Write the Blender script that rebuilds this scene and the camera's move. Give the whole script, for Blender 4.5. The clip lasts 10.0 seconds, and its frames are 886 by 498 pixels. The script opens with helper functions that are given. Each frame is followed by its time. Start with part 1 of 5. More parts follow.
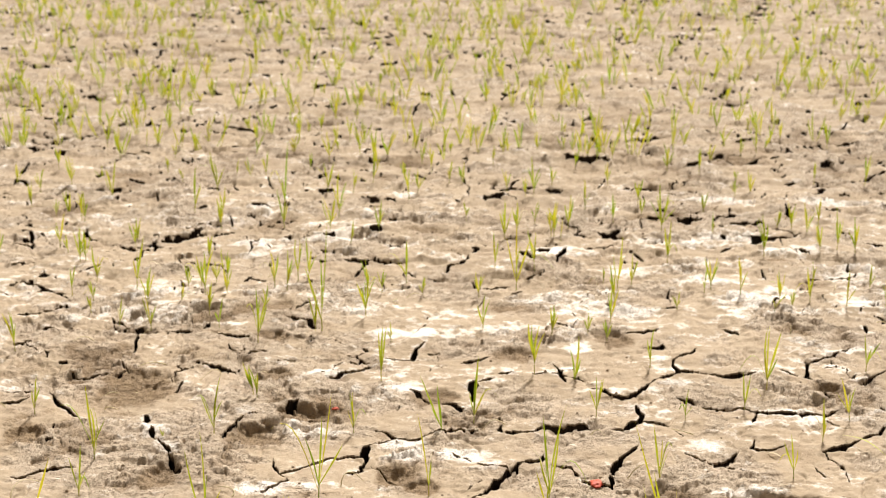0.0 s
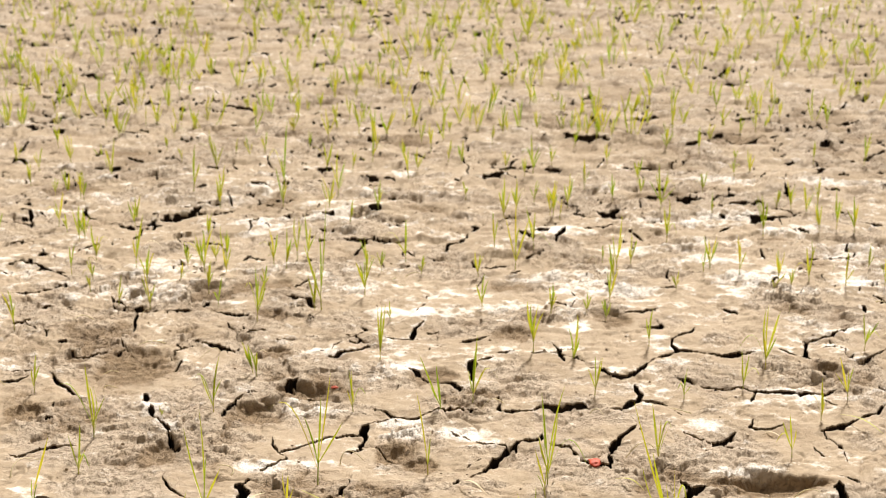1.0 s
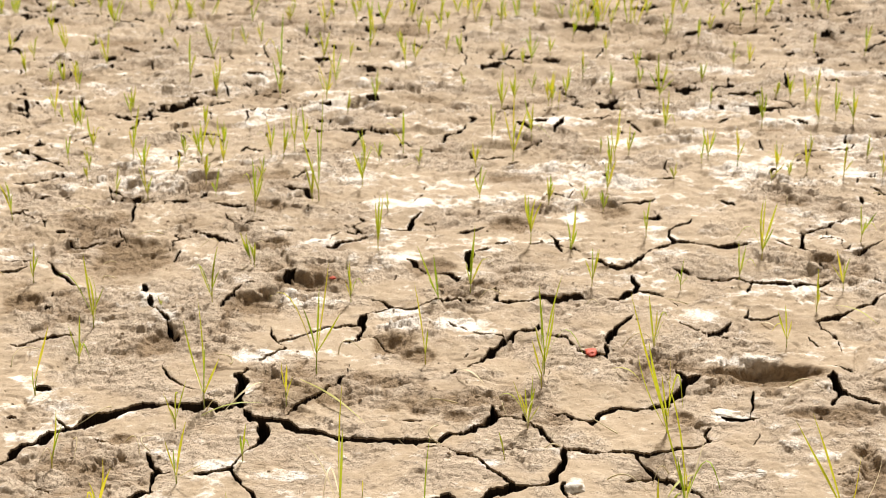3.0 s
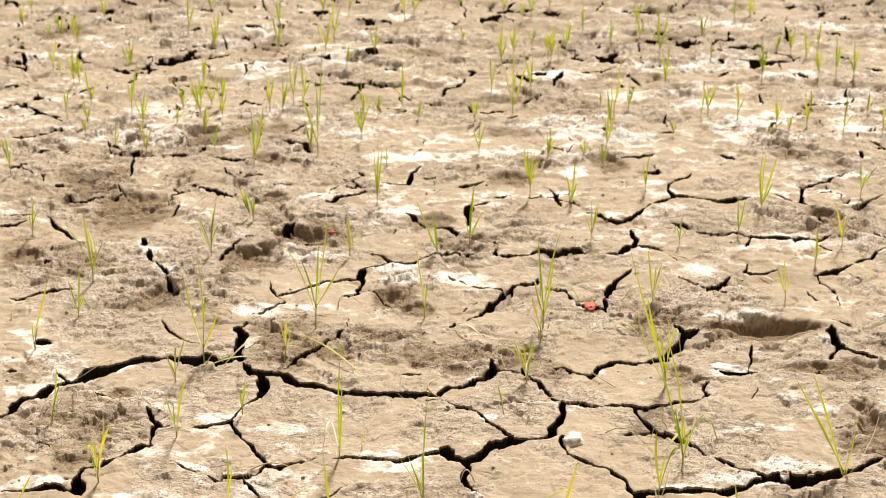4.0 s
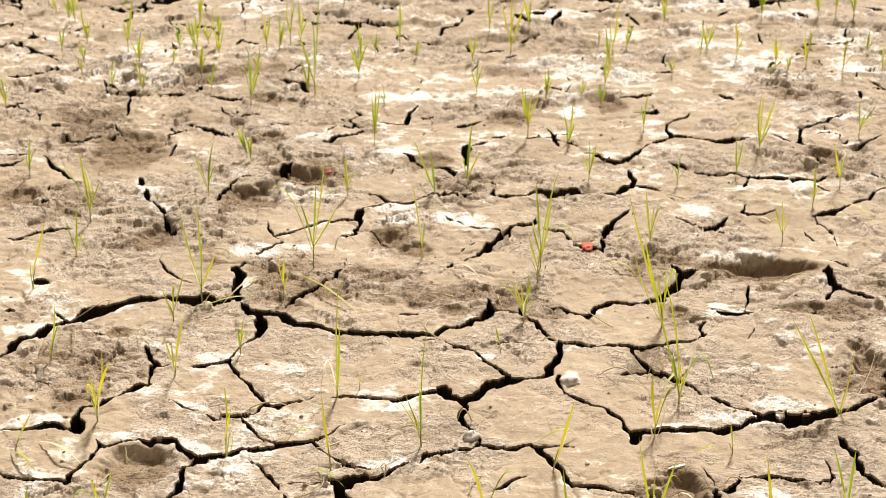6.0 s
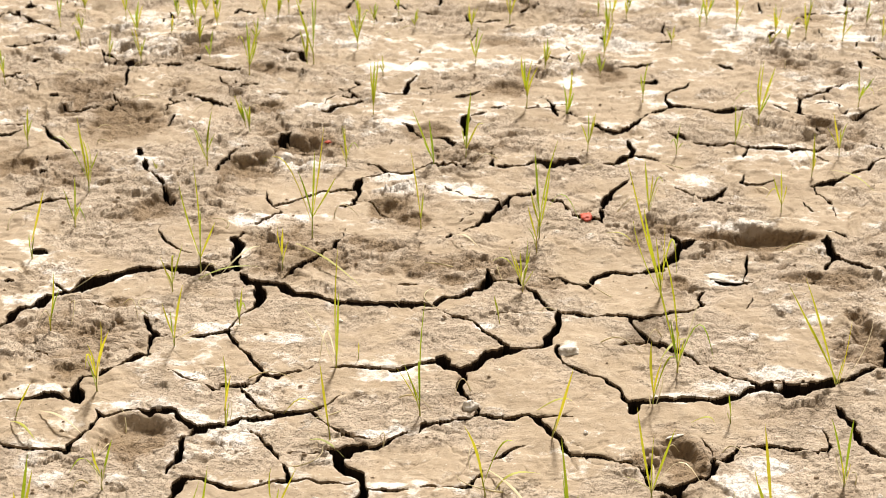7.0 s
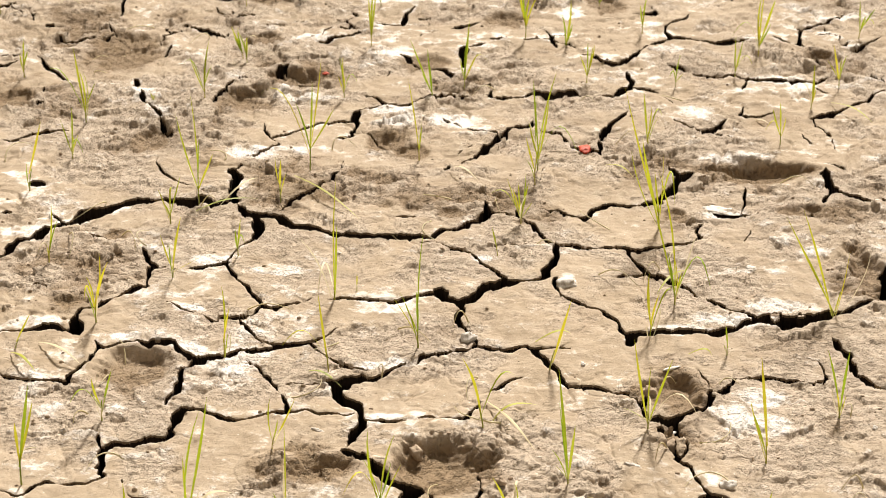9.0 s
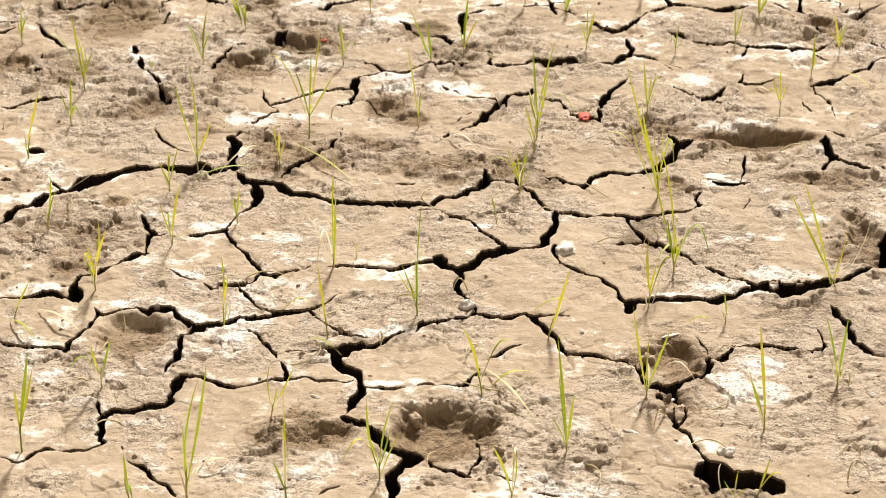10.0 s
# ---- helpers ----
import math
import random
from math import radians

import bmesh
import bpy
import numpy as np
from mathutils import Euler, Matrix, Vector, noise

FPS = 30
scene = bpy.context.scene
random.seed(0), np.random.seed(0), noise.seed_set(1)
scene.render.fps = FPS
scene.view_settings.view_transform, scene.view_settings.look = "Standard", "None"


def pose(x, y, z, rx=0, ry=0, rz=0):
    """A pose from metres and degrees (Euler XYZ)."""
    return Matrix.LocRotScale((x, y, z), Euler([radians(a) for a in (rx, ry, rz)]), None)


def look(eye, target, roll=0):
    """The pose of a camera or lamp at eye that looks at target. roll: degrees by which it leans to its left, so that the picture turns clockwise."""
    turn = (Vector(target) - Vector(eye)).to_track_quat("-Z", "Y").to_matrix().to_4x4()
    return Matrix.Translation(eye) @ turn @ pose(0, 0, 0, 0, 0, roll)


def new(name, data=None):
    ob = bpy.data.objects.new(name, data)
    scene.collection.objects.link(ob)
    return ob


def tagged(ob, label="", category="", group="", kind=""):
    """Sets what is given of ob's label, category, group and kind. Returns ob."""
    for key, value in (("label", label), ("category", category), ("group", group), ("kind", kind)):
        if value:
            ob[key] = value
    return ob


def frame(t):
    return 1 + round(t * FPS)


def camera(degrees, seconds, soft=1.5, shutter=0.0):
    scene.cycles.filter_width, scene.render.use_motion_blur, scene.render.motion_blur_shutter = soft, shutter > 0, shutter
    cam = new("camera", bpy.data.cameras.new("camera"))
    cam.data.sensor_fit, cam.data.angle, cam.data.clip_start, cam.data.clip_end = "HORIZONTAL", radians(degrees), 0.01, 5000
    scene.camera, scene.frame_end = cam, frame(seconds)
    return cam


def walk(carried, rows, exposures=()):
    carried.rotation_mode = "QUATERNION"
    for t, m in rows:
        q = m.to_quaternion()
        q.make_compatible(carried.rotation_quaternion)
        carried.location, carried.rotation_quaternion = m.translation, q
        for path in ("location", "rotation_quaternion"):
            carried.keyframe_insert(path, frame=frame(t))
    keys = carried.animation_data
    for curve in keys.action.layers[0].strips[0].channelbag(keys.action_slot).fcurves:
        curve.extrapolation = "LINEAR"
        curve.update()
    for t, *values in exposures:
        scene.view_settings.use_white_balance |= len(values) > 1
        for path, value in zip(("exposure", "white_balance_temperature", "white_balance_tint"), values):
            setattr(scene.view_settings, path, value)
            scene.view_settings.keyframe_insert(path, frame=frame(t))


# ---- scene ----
# ---- camera: a tripod tilt, the eye stays in one place ----
EYE = 1.5
cam = camera(33.56, 10.0, soft=0.75)
ROWS = [
    (0, 73.000, 0.000, -0.000),
    (0.5, 72.702, 0.011, -0.026),
    (1, 72.185, -0.063, -0.013),
    (1.5, 71.370, -0.058, -0.051),
    (2, 70.383, -0.111, -0.062),
    (2.5, 69.127, -0.129, -0.068),
    (2.7, 68.612, -0.137, -0.072),
    (3.8, 66.490, -0.181, -0.093),
    (4, 66.153, -0.189, -0.097),
    (4.5, 65.470, -0.214, -0.106),
    (5, 64.901, -0.228, -0.140),
    (5.5, 64.383, -0.260, -0.142),
    (5.7, 64.163, -0.268, -0.149),
    (6.8, 62.879, -0.309, -0.185),
    (7, 62.652, -0.317, -0.192),
    (7.5, 62.036, -0.345, -0.210),
    (8, 61.361, -0.357, -0.232),
    (8.5, 60.735, -0.380, -0.241),
    (9, 60.009, -0.402, -0.227),
    (9.5, 59.403, -0.417, -0.224),
    (10, 58.744, -0.437, -0.244),
]
cam.data.dof.use_dof, cam.data.dof.focus_distance, cam.data.dof.aperture_fstop = True, 2.6, 8.6
walk(cam, [(t, pose(0, 0, EYE, rx, ry, rz)) for t, rx, ry, rz in ROWS])

# ---- light: bright haze, a soft high sun ahead of the camera ----
SUN_HEIGHT, SUN_TURN = 45.0, 14.0
world = bpy.data.worlds.new("sky")
scene.world = world
world.use_nodes = True
sky = world.node_tree.nodes.new("ShaderNodeTexSky")
sky.sky_type, sky.sun_disc = "NISHITA", False
sky.sun_elevation, sky.sun_rotation = radians(SUN_HEIGHT), radians(SUN_TURN)
sky.air_density, sky.dust_density, sky.ozone_density = 1.0, 4.0, 0.6
world.node_tree.nodes["Background"].inputs["Strength"].default_value = 0.062
haze = world.node_tree.nodes.new("ShaderNodeMix")
haze.data_type = "RGBA"
haze.inputs["Factor"].default_value = 0.85
haze.inputs["B"].default_value = (4.5, 3.75, 2.85, 1)
world.node_tree.links.new(sky.outputs["Color"], haze.inputs["A"])
world.node_tree.links.new(haze.outputs["Result"], world.node_tree.nodes["Background"].inputs["Color"])
sun = new("sun", bpy.data.lights.new("sun", "SUN"))
sun.data.energy, sun.data.angle, sun.data.color = 4.25, radians(6), (1.0, 0.957, 0.905)
sun.matrix_world = look((40 * math.sin(radians(SUN_TURN)), 40 * math.cos(radians(SUN_TURN)), 40 * math.tan(radians(SUN_HEIGHT))), (0, 0, 0))
scene.view_settings.exposure = 0.94


# ---- materials ----
def material(name, roughness=0.9):
    m = bpy.data.materials.new(name)
    m.use_nodes = True
    n, l = m.node_tree.nodes, m.node_tree.links
    b = n["Principled BSDF"]
    b.inputs["Roughness"].default_value = roughness
    b.inputs["Specular IOR Level"].default_value = 0.25
    return m, n, l, b


def ramp(n, l, source, stops):
    r = n.new("ShaderNodeValToRGB")
    e = r.color_ramp.elements
    while len(e) < len(stops):
        e.new(0.5)
    for k, (p, c) in zip(e, stops):
        k.position, k.color = p, (*c, 1) if len(c) == 3 else c
    l.new(source, r.inputs["Fac"])
    return r.outputs["Color"]


def grain(n, l, scale, detail=4.0, rough=0.6, coords=None):
    t = n.new("ShaderNodeTexNoise")
    t.inputs["Scale"].default_value, t.inputs["Detail"].default_value, t.inputs["Roughness"].default_value = scale, detail, rough
    if coords:
        l.new(coords, t.inputs["Vector"])
    return t.outputs["Fac"]


def mixed(n, l, fac, a, b, mode="MIX"):
    m = n.new("ShaderNodeMix")
    m.data_type, m.blend_type = "RGBA", mode
    for socket, value in ((m.inputs["Factor"], fac), (m.inputs["A"], a), (m.inputs["B"], b)):
        if isinstance(value, (int, float)):
            socket.default_value = value
        elif isinstance(value, tuple):
            socket.default_value = (*value, 1)
        else:
            l.new(value, socket)
    return m.outputs["Result"]


def sums(n, l, op, a, b):
    m = n.new("ShaderNodeMath")
    m.operation = op
    for socket, value in zip(m.inputs, (a, b)):
        if isinstance(value, (int, float)):
            socket.default_value = value
        else:
            l.new(value, socket)
    return m.outputs[0]


def mud_material():
    """Dry silty mud: tan, with pale crust where the attribute says so, specks and crumbs."""
    m, n, l, b = material("dry_mud", 0.92)
    place = n.new("ShaderNodeNewGeometry").outputs["Position"]
    stain = n.new("ShaderNodeAttribute")
    stain.attribute_name = "crust"
    peeled = n.new("ShaderNodeAttribute")
    peeled.attribute_name = "flaky"
    broad = grain(n, l, 2.2, 3, 0.55, place)
    fine = grain(n, l, 42, 8, 0.72, place)
    tiny = grain(n, l, 230, 5, 0.75, place)
    flat = n.new("ShaderNodeMapping")
    flat.inputs["Scale"].default_value = (1.0, 1.25, 0.4)
    l.new(place, flat.inputs["Vector"])
    skin = grain(n, l, 19, 7, 0.68, flat.outputs["Vector"])
    steps = ramp(n, l, skin, [(0.36, (0, 0, 0)), (0.385, (0.3, 0.3, 0.3)), (0.47, (0.34, 0.34, 0.34)), (0.485, (0.62, 0.62, 0.62)), (0.57, (0.66, 0.66, 0.66)), (0.59, (1, 1, 1))])
    net = n.new("ShaderNodeTexVoronoi")
    net.feature = "DISTANCE_TO_EDGE"
    net.inputs["Scale"].default_value = 24
    warp = n.new("ShaderNodeVectorMath")
    warp.operation = "MULTIPLY_ADD"
    swirl = n.new("ShaderNodeTexNoise")
    swirl.inputs["Scale"].default_value, swirl.inputs["Detail"].default_value = 30, 3
    l.new(place, swirl.inputs["Vector"])
    l.new(swirl.outputs["Color"], warp.inputs[0])
    warp.inputs[1].default_value = (0.03, 0.03, 0.0)
    l.new(place, warp.inputs[2])
    l.new(warp.outputs["Vector"], net.inputs["Vector"])
    thread = ramp(n, l, net.outputs["Distance"], [(0.0, (1, 1, 1)), (0.045, (0, 0, 0))])
    where = ramp(n, l, grain(n, l, 7, 3, 0.6, place), [(0.5, (0, 0, 0)), (0.62, (1, 1, 1))])
    thread = sums(n, l, "MULTIPLY", thread, where)
    tan = ramp(n, l, broad, [(0.3, (0.302, 0.228, 0.151)), (0.55, (0.383, 0.298, 0.208)), (0.75, (0.453, 0.364, 0.268))])
    tan = mixed(n, l, 0.35, tan, ramp(n, l, fine, [(0.32, (0.22, 0.19, 0.16)), (0.43, (0.5, 0.5, 0.5)), (0.68, (0.66, 0.66, 0.67))]), "OVERLAY")
    tan = mixed(n, l, 0.35, tan, ramp(n, l, tiny, [(0.30, (0.24, 0.22, 0.20)), (0.45, (0.5, 0.5, 0.5)), (0.72, (0.64, 0.64, 0.64))]), "OVERLAY")
    tan = mixed(n, l, 0.25, tan, mixed(n, l, steps, (0.40, 0.38, 0.36), (0.62, 0.62, 0.62)), "OVERLAY")
    fleck = grain(n, l, 24, 10, 0.74, flat.outputs["Vector"])
    tan = mixed(n, l, 0.5, tan, ramp(n, l, fleck, [(0.32, (0.16, 0.108, 0.064)), (0.40, (0.300, 0.232, 0.157)), (0.50, (0.398, 0.315, 0.226)), (0.60, (0.50, 0.415, 0.315)), (0.70, (0.66, 0.575, 0.455))]))
    patch = sums(n, l, "ADD", peeled.outputs["Fac"], sums(n, l, "MULTIPLY", sums(n, l, "SUBTRACT", skin, 0.5), 1.3))
    patch = ramp(n, l, patch, [(0.15, (0, 0, 0)), (0.85, (1, 1, 1))])
    tan = mixed(n, l, 0.42, tan, mixed(n, l, patch, (0.278, 0.212, 0.134), (0.524, 0.427, 0.328)))
    # negative values: brown of wet mud, and shade painted into hollows and crack walls
    moist_shade = ramp(n, l, sums(n, l, "MULTIPLY", stain.outputs["Fac"], -1.0), [(0.08, (0, 0, 0)), (0.5, (0.8, 0.8, 0.8))])
    tan = mixed(n, l, moist_shade, tan, mixed(n, l, fine, (0.13, 0.080, 0.038), (0.30, 0.205, 0.112)))
    edge = sums(n, l, "ADD", stain.outputs["Fac"], sums(n, l, "MULTIPLY", sums(n, l, "SUBTRACT", skin, 0.5), 2.2))
    pale = ramp(n, l, edge, [(0.26, (0, 0, 0)), (0.46, (0.5, 0.5, 0.5)), (0.72, (1, 1, 1))])
    dots = n.new("ShaderNodeTexVoronoi")
    dots.inputs["Scale"].default_value = 75
    l.new(flat.outputs["Vector"], dots.inputs["Vector"])
    speck = sums(n, l, "MULTIPLY", ramp(n, l, dots.outputs["Distance"], [(0.12, (1, 1, 1)), (0.2, (0, 0, 0))]), ramp(n, l, dots.outputs["Color"], [(0.68, (0, 0, 0)), (0.72, (1, 1, 1))]))
    tan = mixed(n, l, sums(n, l, "MULTIPLY", speck, 0.55), tan, (0.13, 0.088, 0.052))
    grit = n.new("ShaderNodeTexVoronoi")
    grit.inputs["Scale"].default_value = 170
    l.new(place, grit.inputs["Vector"])
    sand = sums(n, l, "MULTIPLY", ramp(n, l, grit.outputs["Distance"], [(0.16, (1, 1, 1)), (0.3, (0, 0, 0))]), ramp(n, l, grit.outputs["Color"], [(0.70, (0, 0, 0)), (0.75, (0.5, 0.5, 0.5))]))
    tan = mixed(n, l, sand, tan, ramp(n, l, grit.outputs["Color"], [(0.84, (0.15, 0.10, 0.06)), (0.88, (0.72, 0.65, 0.55))]))
    b_in = mixed(n, l, pale, tan, ramp(n, l, tiny, [(0.3, (0.58, 0.505, 0.415)), (0.6, (0.87, 0.81, 0.74))]))
    l.new(b_in, b.inputs["Base Color"])
    bump = n.new("ShaderNodeBump")
    bump.inputs["Distance"].default_value = 0.012
    coarse = ramp(n, l, patch, [(0.1, (0.36, 0.36, 0.36)), (0.8, (0.85, 0.85, 0.85))])
    l.new(mixed(n, l, moist_shade, coarse, (1.0, 1.0, 1.0)), bump.inputs["Strength"])
    relief = sums(n, l, "ADD", sums(n, l, "MULTIPLY", sums(n, l, "ADD", fine, fleck), 0.28), sums(n, l, "MULTIPLY", tiny, 0.06))
    relief = sums(n, l, "ADD", relief, sums(n, l, "MULTIPLY", steps, 1.3))
    slant = n.new("ShaderNodeMapping")
    slant.inputs["Rotation"].default_value, slant.inputs["Scale"].default_value = (0, 0, 0.35), (0.55, 1.3, 0.5)
    l.new(place, slant.inputs["Vector"])
    peel = ramp(n, l, grain(n, l, 52, 6, 0.62, slant.outputs["Vector"]), [(0.40, (0, 0, 0)), (0.415, (0.55, 0.55, 0.55)), (0.56, (0.6, 0.6, 0.6)), (0.575, (1, 1, 1))])
    relief = sums(n, l, "ADD", relief, sums(n, l, "MULTIPLY", peel, 0.6))
    scab = ramp(n, l, grain(n, l, 95, 5, 0.6, slant.outputs["Vector"]), [(0.44, (0, 0, 0)), (0.455, (0.6, 0.6, 0.6)), (0.58, (0.65, 0.65, 0.65)), (0.60, (1, 1, 1))])
    relief = sums(n, l, "ADD", relief, sums(n, l, "MULTIPLY", scab, 0.22))
    l.new(sums(n, l, "SUBTRACT", relief, sums(n, l, "MULTIPLY", thread, 0.2)), bump.inputs["Height"])
    l.new(bump.outputs["Normal"], b.inputs["Normal"])
    return m


def outer_material():
    """The same mud past the mapped plates: dark cracks in cells, too far aside to need depth."""
    m = mud_material()
    m.name = "dry_mud_beyond"
    n, l, b = m.node_tree.nodes, m.node_tree.links, m.node_tree.nodes["Principled BSDF"]
    tone = b.inputs["Base Color"].links[0].from_socket
    place = n.new("ShaderNodeNewGeometry").outputs["Position"]
    swirl = n.new("ShaderNodeTexNoise")
    swirl.inputs["Scale"].default_value, swirl.inputs["Detail"].default_value = 5, 5
    l.new(place, swirl.inputs["Vector"])
    warp = n.new("ShaderNodeVectorMath")
    warp.operation = "MULTIPLY_ADD"
    warp.inputs[1].default_value = (0.25, 0.25, 0)
    l.new(swirl.outputs["Color"], warp.inputs[0])
    l.new(place, warp.inputs[2])
    net = n.new("ShaderNodeTexVoronoi")
    net.feature = "DISTANCE_TO_EDGE"
    net.inputs["Scale"].default_value = 3.2
    l.new(warp.outputs["Vector"], net.inputs["Vector"])
    gap = sums(n, l, "ADD", net.outputs["Distance"], sums(n, l, "MULTIPLY", sums(n, l, "SUBTRACT", grain(n, l, 2.5, 2, 0.5, place), 0.42), 0.22))
    l.new(mixed(n, l, ramp(n, l, gap, [(0.012, (1, 1, 1)), (0.03, (0, 0, 0))]), tone, (0.035, 0.026, 0.018)), b.inputs["Base Color"])
    return m


def plain(name, low, high, scale, roughness=0.85, bump_height=0.001):
    m, n, l, b = material(name, roughness)
    place = n.new("ShaderNodeNewGeometry").outputs["Position"]
    g = grain(n, l, scale, 5, 0.65, place)
    l.new(ramp(n, l, g, [(0.3, low), (0.7, high)]), b.inputs["Base Color"])
    bump = n.new("ShaderNodeBump")
    bump.inputs["Strength"].default_value, bump.inputs["Distance"].default_value = 0.6, bump_height
    l.new(g, bump.inputs["Height"])
    l.new(bump.outputs["Normal"], b.inputs["Normal"])
    return m


def blade_material(name, young, old):
    """Thin leaf: green to yellow by the piece, light passes through it."""
    m, n, l, b = material(name, 0.5)
    pick = n.new("ShaderNodeObjectInfo").outputs["Random"]
    isle = n.new("ShaderNodeNewGeometry").outputs["Random Per Island"]
    place = n.new("ShaderNodeNewGeometry").outputs["Position"]
    mix = sums(n, l, "FRACT", sums(n, l, "ADD", pick, isle), 0.0)
    tone = ramp(n, l, mix, [(0.0, young), (0.6, tuple(0.5 * (p + q) for p, q in zip(young, old))), (1.0, old)])
    tone = mixed(n, l, 0.4, tone, ramp(n, l, grain(n, l, 60, 3, 0.6, place), [(0.3, (0.35, 0.36, 0.3)), (0.7, (0.62, 0.6, 0.5))]), "OVERLAY")
    rise = n.new("ShaderNodeSeparateXYZ")
    l.new(n.new("ShaderNodeTexCoord").outputs["Object"], rise.inputs[0])
    foot = ramp(n, l, sums(n, l, "MULTIPLY", rise.outputs["Z"], 10.0), [(0.02, (1, 1, 1)), (0.45, (0, 0, 0))])
    tone = mixed(n, l, sums(n, l, "MULTIPLY", foot, 0.55), tone, (0.50, 0.43, 0.22))
    l.new(tone, b.inputs["Base Color"])
    thin = n.new("ShaderNodeBsdfTranslucent")
    l.new(tone, thin.inputs["Color"])
    both = n.new("ShaderNodeMixShader")
    both.inputs["Fac"].default_value = 0.4
    l.new(b.outputs["BSDF"], both.inputs[1])
    l.new(thin.outputs["BSDF"], both.inputs[2])
    l.new(both.outputs["Shader"], n["Material Output"].inputs["Surface"])
    return m


MUD = mud_material()
BEYOND = outer_material()
# near-black soil for crack walls and bed: the cracks' shade put into colour
BED = plain("crack_shade_soil", (0.014, 0.009, 0.006), (0.042, 0.026, 0.016), 45, 0.95, 0.006)
GREEN = blade_material("rice_leaf", (0.24, 0.36, 0.015), (0.58, 0.51, 0.035))
STRAW = blade_material("dry_straw", (0.66, 0.56, 0.36), (0.78, 0.70, 0.54))
STONE = plain("pale_stone", (0.42, 0.36, 0.29), (0.76, 0.72, 0.66), 110, 0.9, 0.004)
CLOD = plain("mud_crumb", (0.22, 0.16, 0.105), (0.40, 0.31, 0.22), 70, 0.95, 0.003)
RED = plain("red_leaf", (0.33, 0.035, 0.015), (0.52, 0.09, 0.04), 120, 0.6, 0.001)


# ---- meshes ----
def mesh_from(name, verts, faces, mat, values=None):
    """A smooth mesh from arrays: verts (n, 3), quads (m, 4)."""
    me = bpy.data.meshes.new(name)
    verts, faces = np.asarray(verts, np.float32), np.asarray(faces, np.int32)
    me.vertices.add(len(verts))
    me.vertices.foreach_set("co", verts.ravel())
    me.loops.add(faces.size)
    me.loops.foreach_set("vertex_index", faces.ravel())
    me.polygons.add(len(faces))
    me.polygons.foreach_set("loop_start", np.arange(0, faces.size, faces.shape[1], dtype=np.int32))
    me.update(calc_edges=True)
    me.polygons.foreach_set("use_smooth", np.ones(len(faces), bool))
    if values is not None:
        for key, column in zip(("crust", "flaky"), np.asarray(values, np.float32).T):
            me.attributes.new(key, "FLOAT", "POINT").data.foreach_set("value", np.ascontiguousarray(column))
    me.materials.append(mat)
    return me


def part(name, me, parent, label=""):
    ob = new(name, me)
    ob.parent = parent
    return tagged(ob, label)


# ---- noise on arrays ----
def chance(ix, iy, seed):
    h = (ix.astype(np.int64) * 374761393 + iy.astype(np.int64) * 668265263 + seed * 974634777) & 0xFFFFFFFF
    h = ((h ^ (h >> 13)) * 1274126177) & 0xFFFFFFFF
    h = ((h ^ (h >> 16)) * 2246822519) & 0xFFFFFFFF
    return ((h ^ (h >> 15)) & 0xFFFFFF) / 0x1000000


def waves(x, y, length, seed):
    """Smooth noise from -1 to 1 with that wavelength in metres."""
    c, s = math.cos(0.6 + seed), math.sin(0.6 + seed)
    u, v = (c * x - s * y) / length + 137.3, (s * x + c * y) / length + 71.9
    iu, iv = np.floor(u), np.floor(v)
    fu, fv = u - iu, v - iv
    fu, fv = fu * fu * fu * (fu * (6 * fu - 15) + 10), fv * fv * fv * (fv * (6 * fv - 15) + 10)
    a, b = chance(iu, iv, seed), chance(iu + 1, iv, seed)
    d, e = chance(iu, iv + 1, seed), chance(iu + 1, iv + 1, seed)
    return 2 * ((a + (b - a) * fu) * (1 - fv) + (d + (e - d) * fu) * fv) - 1


def rough_noise(x, y, length, octaves, seed, gain=0.5):
    return sum(gain ** k * waves(x, y, length / 2.03 ** k, seed + k) for k in range(octaves))


# ---- plan of the field: cracks, hollows and crusts ----
CRACKS, HOLLOWS, CRUSTS, RUBBLES = [], [], [], []


def crack(mm, *way):
    """An open crack that wide, along a way over the ground."""
    CRACKS.append((mm / 1000, way))


def hollow(x, y, a, b, mm):
    """A footprint or dip with half-axes a and b."""
    HOLLOWS.append((x, y, a, b, mm / 1000))


def crust(x, y, a, b):
    """A patch of pale dried crust."""
    CRUSTS.append((x, y, a, b))


def rubble(x, y, a, b):
    """A patch of broken, crumbling mud."""
    RUBBLES.append((x, y, a, b))


crack(5, (-0.171, 1.732), (-0.164, 1.750), (-0.142, 1.758))
crack(6, (0.636, 1.743), (0.664, 1.751))
crack(5, (0.160, 1.749), (0.198, 1.734))
crack(7, (-0.243, 1.758), (-0.220, 1.759))
crack(35, (0.428, 1.784), (0.451, 1.788), (0.475, 1.775), (0.511, 1.778), (0.539, 1.762))
crack(5, (0.060, 1.786), (0.074, 1.810), (0.082, 1.838), (0.080, 1.874), (0.079, 1.910))
crack(7, (0.096, 1.796), (0.113, 1.776), (0.130, 1.768))
crack(12, (-0.073, 1.843), (-0.048, 1.844), (-0.025, 1.847), (-0.002, 1.823), (0.016, 1.800), (0.042, 1.792), (0.060, 1.786))
crack(22, (-0.025, 1.844), (-0.047, 1.816), (-0.063, 1.788), (-0.064, 1.761), (-0.066, 1.722))
crack(10, (-0.498, 1.852), (-0.485, 1.835), (-0.478, 1.814), (-0.445, 1.789), (-0.429, 1.773), (-0.404, 1.753), (-0.394, 1.731))
